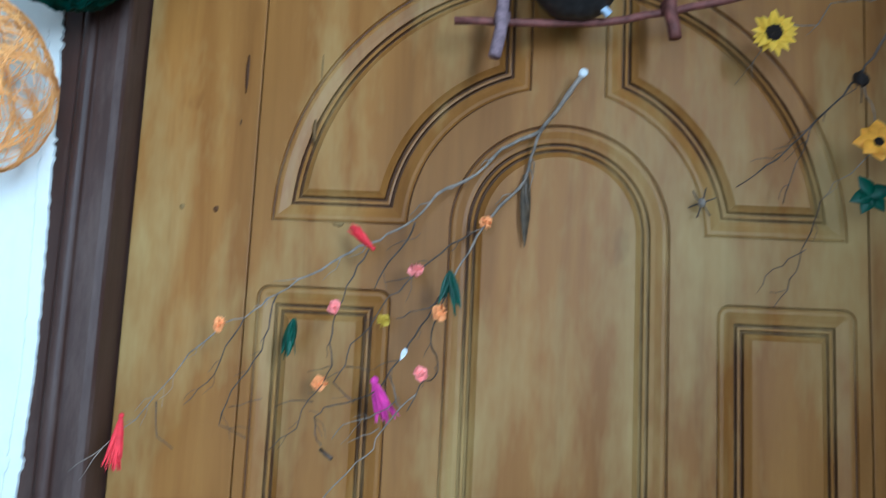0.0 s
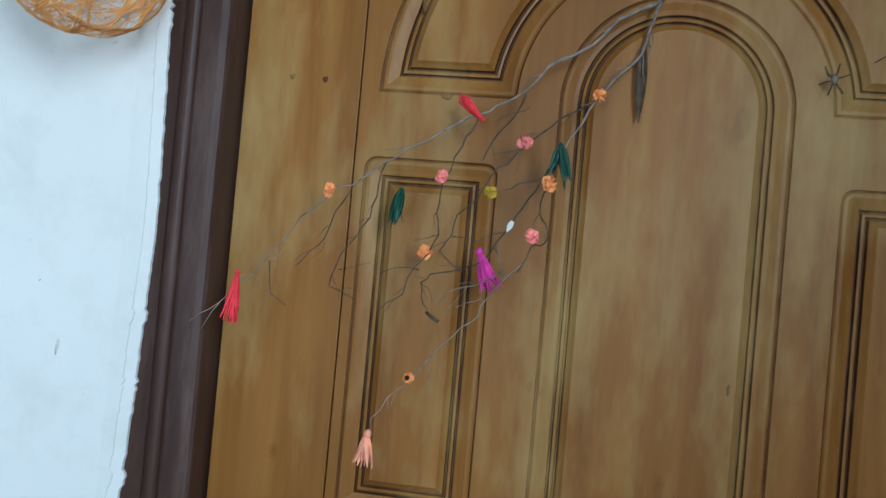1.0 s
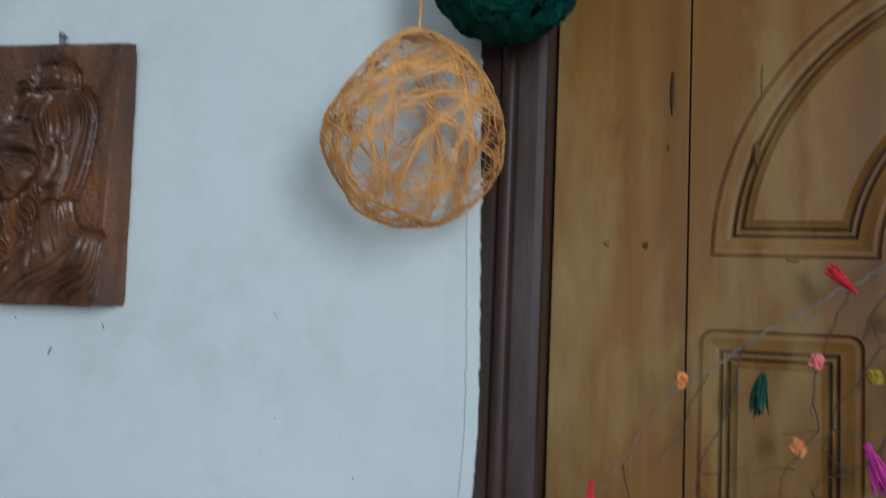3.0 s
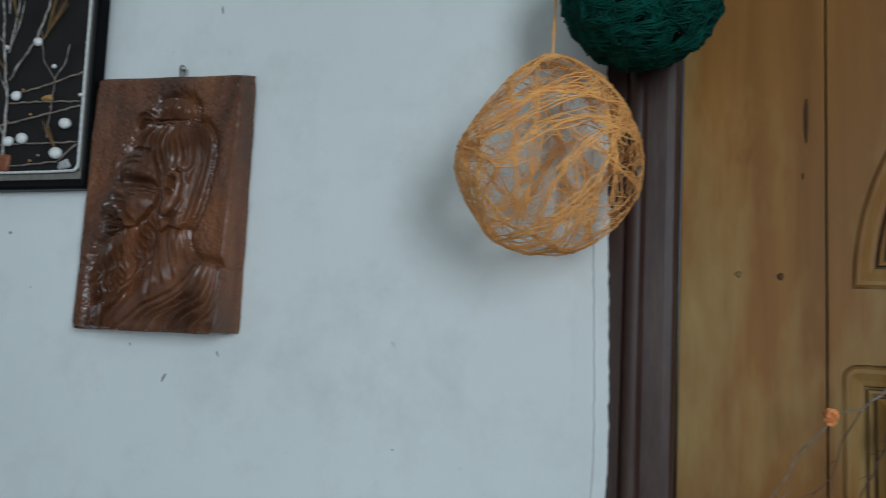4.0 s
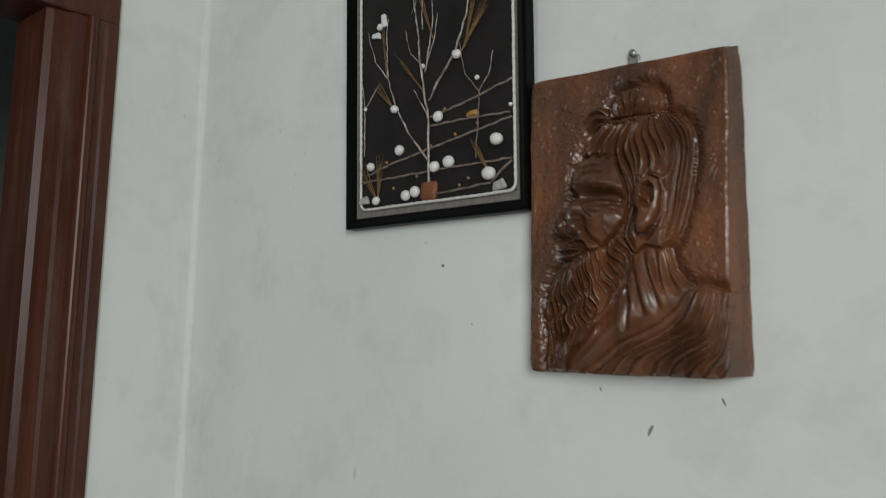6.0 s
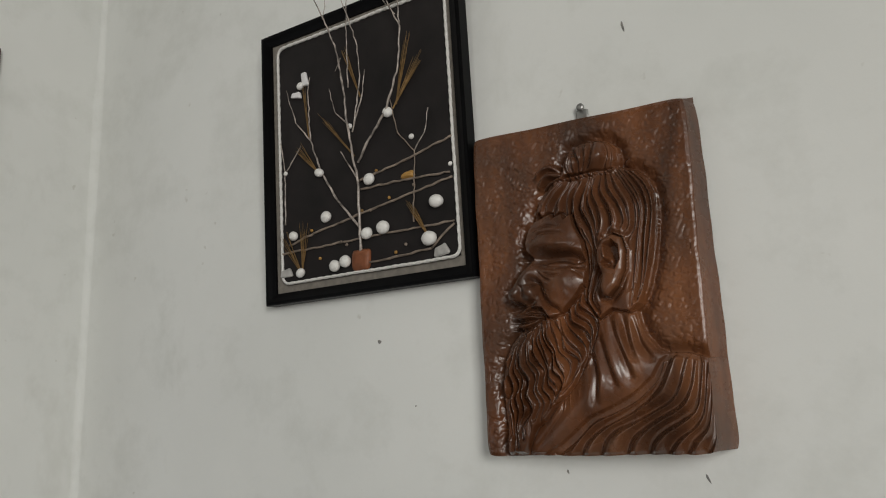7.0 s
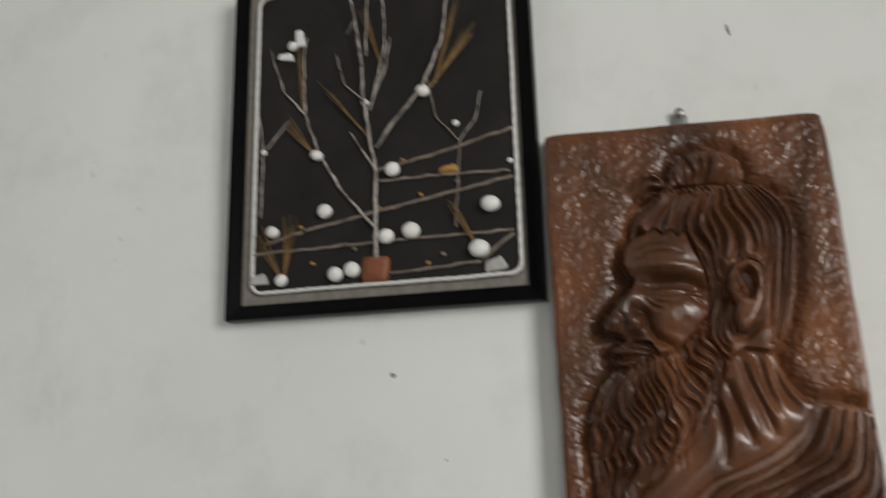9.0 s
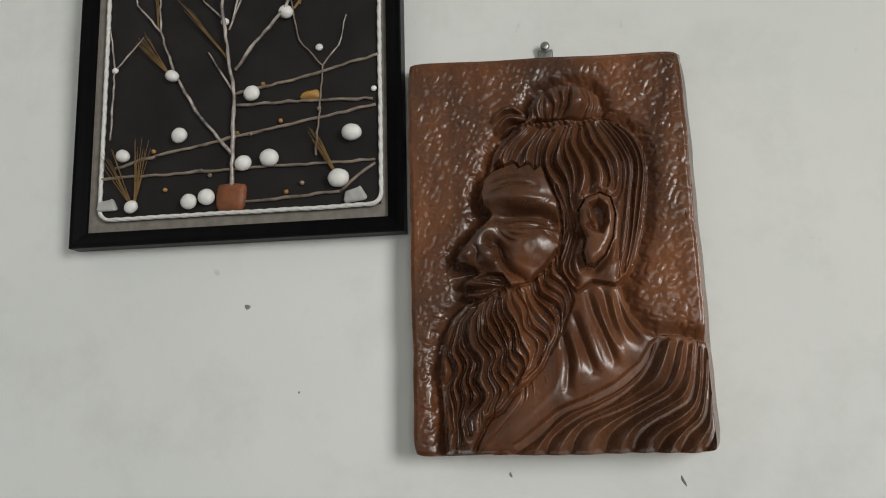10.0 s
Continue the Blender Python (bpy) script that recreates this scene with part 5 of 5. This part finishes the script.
sprig(br, rng, [(-0.284, 1.156, 1.446), (-0.324, 1.140, 1.397), (-0.350, 1.125, 1.355), (-0.366, 1.110, 1.325), (-0.391, 1.105, 1.301), (-0.411, 1.100, 1.281), (-0.436, 1.095, 1.262)], 0.0012, 0.0006, TWIG_GREY)
sprig(br, rng, [(-0.400, 1.102, 1.290), (-0.414, 1.100, 1.268), (-0.425, 1.100, 1.250)], 0.0008, 0.0005, TWIG_GREY)
sprig(br, rng, [(-0.348, 1.125, 1.348), (-0.337, 1.110, 1.306), (-0.312, 1.100, 1.294)], 0.0010, 0.0007, TWIG_DARK)
sprig(br, rng, [(-0.254, 1.158, 1.458), (-0.275, 1.155, 1.420), (-0.285, 1.150, 1.383), (-0.318, 1.140, 1.344)], 0.0012, 0.0006, TWIG_DARK)
sprig(br, rng, [(-0.214, 1.165, 1.492), (-0.229, 1.165, 1.417), (-0.251, 1.150, 1.378), (-0.263, 1.140, 1.348), (-0.267, 1.130, 1.322), (-0.229, 1.120, 1.309)], 0.0012, 0.0008, TWIG_DARK)
sprig(br, rng, [(-0.259, 1.140, 1.344), (-0.215, 1.130, 1.357)], 0.0008, 0.0005, TWIG_DARK)
sprig(br, rng, [(-0.039, 1.203, 1.601), (-0.048, 1.195, 1.575), (-0.071, 1.185, 1.542), (-0.086, 1.175, 1.505)], 0.0016, 0.0009, TWIG_DARK)
sprig(br, rng, [(-0.048, 1.195, 1.575), (-0.030, 1.190, 1.584)], 0.0010, 0.0008, TWIG_DARK)
sprig(br, rng, [(0.131, 1.220, 1.742), (0.119, 1.226, 1.705), (0.112, 1.228, 1.672), (0.059, 1.199, 1.606), (0.030, 1.175, 1.548), (0.017, 1.165, 1.520)], 0.0032, 0.0018, TWIG_GREY, crook=0.0016)
sprig(br, rng, [(0.048, 1.200, 1.594), (0.012, 1.195, 1.572), (-0.013, 1.190, 1.548), (-0.037, 1.183, 1.525), (-0.074, 1.180, 1.485), (-0.090, 1.180, 1.454), (-0.114, 1.175, 1.430), (-0.118, 1.170, 1.403), (-0.131, 1.160, 1.380), (-0.101, 1.150, 1.356)], 0.0015, 0.0009, TWIG_DARK)
sprig(br, rng, [(-0.118, 1.170, 1.401), (-0.084, 1.160, 1.397)], 0.0010, 0.0006, TWIG_DARK)
sprig(br, rng, [(-0.037, 1.183, 1.525), (-0.073, 1.180, 1.515)], 0.0010, 0.0006, TWIG_DARK)
sprig(br, rng, [(-0.098, 1.184, 1.560), (-0.124, 1.175, 1.507), (-0.135, 1.169, 1.472), (-0.140, 1.165, 1.430), (-0.134, 1.160, 1.401), (-0.148, 1.175, 1.376), (-0.172, 1.170, 1.342), (-0.175, 1.160, 1.319), (-0.193, 1.150, 1.307), (-0.206, 1.150, 1.292)], 0.0013, 0.0007, TWIG_DARK)
sprig(br, rng, [(-0.158, 1.170, 1.353), (-0.185, 1.160, 1.354), (-0.205, 1.155, 1.345)], 0.0009, 0.0005, TWIG_DARK)
sprig(br, rng, [(0.012, 1.165, 1.512), (-0.014, 1.170, 1.468), (-0.037, 1.175, 1.434), (-0.049, 1.180, 1.412), (-0.073, 1.180, 1.374), (-0.099, 1.160, 1.360), (-0.138, 1.140, 1.349), (-0.147, 1.130, 1.338), (-0.143, 1.120, 1.320), (-0.132, 1.110, 1.306)], 0.0017, 0.0009, TWIG_DARK)
sprig(br, rng, [(-0.132, 1.106, 1.302), (-0.115, 1.090, 1.294)], 0.0022, 0.0026, TWIG_DARK)
sprig(br, rng, [(0.009, 1.160, 1.497), (-0.002, 1.126, 1.461), (-0.001, 1.100, 1.429), (0.008, 1.070, 1.413), (0.005, 1.050, 1.397), (-0.008, 1.004, 1.390), (-0.020, 1.000, 1.362)], 0.0013, 0.0008, TWIG_DARK)
sprig(br, rng, [(0.009, 1.165, 1.497), (-0.011, 1.160, 1.482), (-0.036, 1.160, 1.476), (-0.053, 1.155, 1.466)], 0.0012, 0.0008, TWIG_DARK)
sprig(br, rng, [(-0.020, 1.130, 1.372), (-0.041, 1.150, 1.353), (-0.063, 1.140, 1.323), (-0.070, 1.130, 1.302), (-0.089, 1.120, 1.287), (-0.103, 1.110, 1.270), (-0.128, 1.095, 1.239), (-0.143, 1.087, 1.217), (-0.163, 1.060, 1.200), (-0.177, 1.045, 1.177), (-0.174, 1.031, 1.151)], 0.0014, 0.0006, TWIG_GREY)
sprig(br, rng, [(-0.060, 1.172, 1.392), (-0.049, 1.160, 1.366), (-0.041, 1.150, 1.353)], 0.0012, 0.0012, TWIG_GREY)
sprig(br, rng, [(-0.049, 1.160, 1.360), (-0.071, 1.140, 1.345), (-0.087, 1.130, 1.338), (-0.110, 1.130, 1.330), (-0.123, 1.130, 1.312)], 0.0010, 0.0006, TWIG_GREY)
sprig(br, rng, [(-0.066, 1.140, 1.327), (-0.085, 1.130, 1.318), (-0.102, 1.130, 1.309)], 0.0010, 0.0006, TWIG_GREY)
for at, size, mat, label in (((-0.284, 1.154, 1.448), 0.0125, ORANGE, "orange paper flower"), ((-0.135, 1.166, 1.477), 0.0130, CORAL, "coral pink paper flower"), ((-0.008, 1.004, 1.402), 0.0105, CORAL, "coral pink paper flower"),
                             ((-0.144, 1.085, 1.223), 0.0085, ORANGE, "orange paper flower"), ((-0.153, 1.180, 1.377), 0.0130, ORANGE, "orange paper flower"), ((0.059, 1.196, 1.604), 0.0115, ORANGE, "orange paper flower"),
                             ((-0.033, 1.180, 1.533), 0.0125, CORAL, "coral pink paper flower"), ((0.005, 1.124, 1.475), 0.0130, ORANGE, "orange paper flower"), ((-0.073, 1.182, 1.463), 0.0115, OLIVE_YELLOW, "mustard yellow paper flower")):
    blossom(br, rng, at, size, mat, label)
part("bead", ball((-0.144, 1.077, 1.2235), (0.003, 0.002, 0.003), rings=6), SEED, br, "dark flower eye")
tassel(br, rng, (-0.092, 1.182, 1.560), (-0.120, 1.176, 1.586), 0.015, 30, RED, "red paper tassel")
tassel(br, rng, (-0.382, 1.105, 1.330), (-0.385, 1.100, 1.272), 0.017, 34, RED, "red paper tassel")
tassel(br, rng, (-0.080, 1.178, 1.384), (-0.060, 1.172, 1.336), 0.028, 30, MAGENTA, "magenta tassel")
tassel(br, rng, (-0.192, 1.176, 1.458), (-0.199, 1.172, 1.412), 0.017, 9, GREEN, "dark green hanging leaves", "leaves")
tassel(br, rng, (0.014, 1.162, 1.531), (0.026, 1.158, 1.478), 0.013, 5, GREEN, "dark green hanging leaves", "leaves")
tassel(br, rng, (0.014, 1.162, 1.531), (0.003, 1.158, 1.490), 0.012, 4, GREEN, "dark green hanging leaves", "leaves")
tassel(br, rng, (-0.176, 1.031, 1.162), (-0.178, 1.027, 1.128), 0.024, 16, PEACH, "peach paper blossom", "paper_blossom")
bm = bmesh.new()
petal(bm, (-0.040, 1.176, 1.428), (-0.35, -0.1, -1), (0, -1, 0.2), 0.017, 0.007, 0.35)
part("paper_bit", bm, WHITE_BIT, br, "white scrap of paper")
bm = bmesh.new()
petal(bm, (0.113, 1.228, 1.680), (0.004, -0.02, -1), (0.3, -1, 0), 0.104, 0.015, 0.03, 0.0012)
part("dry_leaf", bm, DRY_LEAF, br, "long dry brown leaf")

# the second branch, with the sunflowers
rng = random.Random(33)
b2 = branch("flower_branch", (0.566, 1.12, 1.864), "thin dry branch with yellow sunflowers, fixed to the door")
sprig(b2, rng, [(0.640, 1.110, 1.960), (0.600, 1.115, 1.910), (0.566, 1.120, 1.864), (0.537, 1.140, 1.806), (0.498, 1.180, 1.759), (0.453, 1.200, 1.708), (0.402, 1.210, 1.670)], 0.0030, 0.0010, TWIG_DARK)
sprig(b2, rng, [(0.498, 1.180, 1.759), (0.475, 1.190, 1.702), (0.461, 1.200, 1.647)], 0.0012, 0.0007, TWIG_DARK)
sprig(b2, rng, [(0.537, 1.140, 1.806), (0.543, 1.150, 1.775)], 0.0018, 0.0010, TWIG_DARK)
part("bud", ball((0.537, 1.138, 1.803), (0.009, 0.008, 0.010), rough=0.5), SEED, b2, "black dried bud")
sprig(b2, rng, [(0.537, 1.140, 1.806), (0.560, 1.150, 1.760), (0.561, 1.152, 1.722), (0.533, 1.160, 1.682), (0.515, 1.170, 1.672), (0.504, 1.180, 1.650)], 0.0012, 0.0006, TWIG_GREY)
sprig(b2, rng, [(0.600, 1.115, 1.910), (0.524, 1.190, 1.930), (0.508, 1.195, 1.900), (0.470, 1.185, 1.895), (0.433, 1.170, 1.872), (0.422, 1.200, 1.848), (0.427, 1.220, 1.828)], 0.0013, 0.0007, TWIG_GREY)
sprig(b2, rng, [(0.504, 1.185, 1.650), (0.498, 1.215, 1.600), (0.474, 1.220, 1.531), (0.455, 1.220, 1.507)], 0.0012, 0.0006, TWIG_DARK)
sprig(b2, rng, [(0.498, 1.217, 1.588), (0.444, 1.220, 1.549), (0.432, 1.220, 1.525)], 0.0009, 0.0005, TWIG_DARK)


def sunflower(ob, rng, at, size, petals, heart, facing, mat, label, broad=0.46):
    c, f = Vector(at), Vector(facing).normalized()
    side = f.orthogonal().normalized()
    up = f.cross(side)
    bm = bmesh.new()
    for ring in range(2):
        for k in range(petals):
            a = 2 * math.pi * (k + 0.5 * ring) / petals + rng.uniform(-0.12, 0.12)
            d = side * math.cos(a) + up * math.sin(a)
            petal(bm, c + d * heart * 0.6 - f * 0.001 * ring, d + f * rng.uniform(-0.05, 0.45), f, size * rng.uniform(0.8, 1.05), size * broad, rng.uniform(-0.3, 0.15))
    flower = part("sunflower", bm, mat, ob, label)
    bm = bmesh.new()
    for k in range(60):
        a, r = k * 2.4, heart * math.sqrt(k / 60)
        ball(c + (side * math.cos(a) + up * math.sin(a)) * r + f * (0.003 - 0.002 * (r / heart) ** 2), (heart * 0.16,) * 3, bm=bm, rings=4)
    part("seed_head", bm, SEED, flower, "black-brown seed head")


sunflower(b2, rng, (0.433, 1.155, 1.870), 0.025, 9, 0.011, (-0.15, -1, -0.1), YELLOW, "yellow cloth sunflower with a dark heart")
sunflower(b2, rng, (0.562, 1.145, 1.722), 0.028, 4, 0.006, (-0.35, -1, 0.1), AMBER, "orange-yellow cloth sunflower", 0.85)
bm = bmesh.new()
for a in (200, 245, 310, 20, 120):
    petal(bm, (0.556, 1.158, 1.655), (math.cos(radians(a)), -0.15, math.sin(radians(a))), (0, -1, 0.2), 0.028, 0.020, -0.15)
part("leaf", bm, GREEN, b2, "green cloth leaf")

# a little dried star hung on the door
star = thing("dried_star", (0.357, 1.222, 1.647), "small grey dried twig star stuck on the door", "decoration")
for a in (20, 75, 130, 200, 250, 305):
    e = (0.357 + 0.020 * math.cos(radians(a)), 1.216, 1.647 + 0.022 * math.sin(radians(a)))
    part("ray", tube(wiggle(rng, [(0.357, 1.220, 1.647), e], 0.008, 0.0012), 0.0011, 5), TWIG_DARK, star)
part("heart", ball((0.357, 1.218, 1.647), (0.005, 0.005, 0.006), rough=0.5), TWIG_GREY, star)

# the hanging stick with the coconut bowl
hang = thing("stick_hanger", (0.2, 1.17, 1.89), "plum-brown stick with tied short sticks under a black coconut bowl", "wall hanging")
rng = random.Random(7)
part("stick", tube(wiggle(rng, [(0.004, 1.170, 1.881), (0.105, 1.170, 1.881), (0.205, 1.170, 1.884), (0.300, 1.170, 1.902), (0.389, 1.170, 1.925), (0.430, 1.170, 1.936)], 0.03, 0.0012), 0.0055, 8), RODWOOD, hang)
for pts, mat in (([(0.070, 1.163, 1.925), (0.069, 1.158, 1.869), (0.061, 1.152, 1.824)], GREY_FIBRE), ([(0.296, 1.163, 1.945), (0.297, 1.158, 1.893), (0.302, 1.153, 1.858)], RODWOOD)):
    part("short_stick", tube(wiggle(rng, pts, 0.014, 0.0012), 0.0088, 9), mat, hang)
    bm = bmesh.new()
    for k in range(5):
        lathe([(0.0102, -0.0016), (0.0116, 0.0), (0.0102, 0.0016)], (pts[0][0], 1.166, 1.874 + 0.0032 * k + (0.025 if pts[0][0] > 0.2 else 0.004)), "Z", 12, bm)
    part("twine", bm, mat, hang, "twine binding")
part("bowl", ball((0.166, 1.150, 1.968), (0.078, 0.062, 0.085), rough=0.12, rings=14), COCONUT, hang, "black fibrous coconut bowl")
part("knot", tube(wiggle(rng, [(0.168, 1.150, 1.886), (0.192, 1.146, 1.893), (0.206, 1.148, 1.893), (0.213, 1.150, 1.886)], 0.006, 0.0015), 0.0055, 7), BLUE_WHITE, hang, "pale blue-white cloth knot")
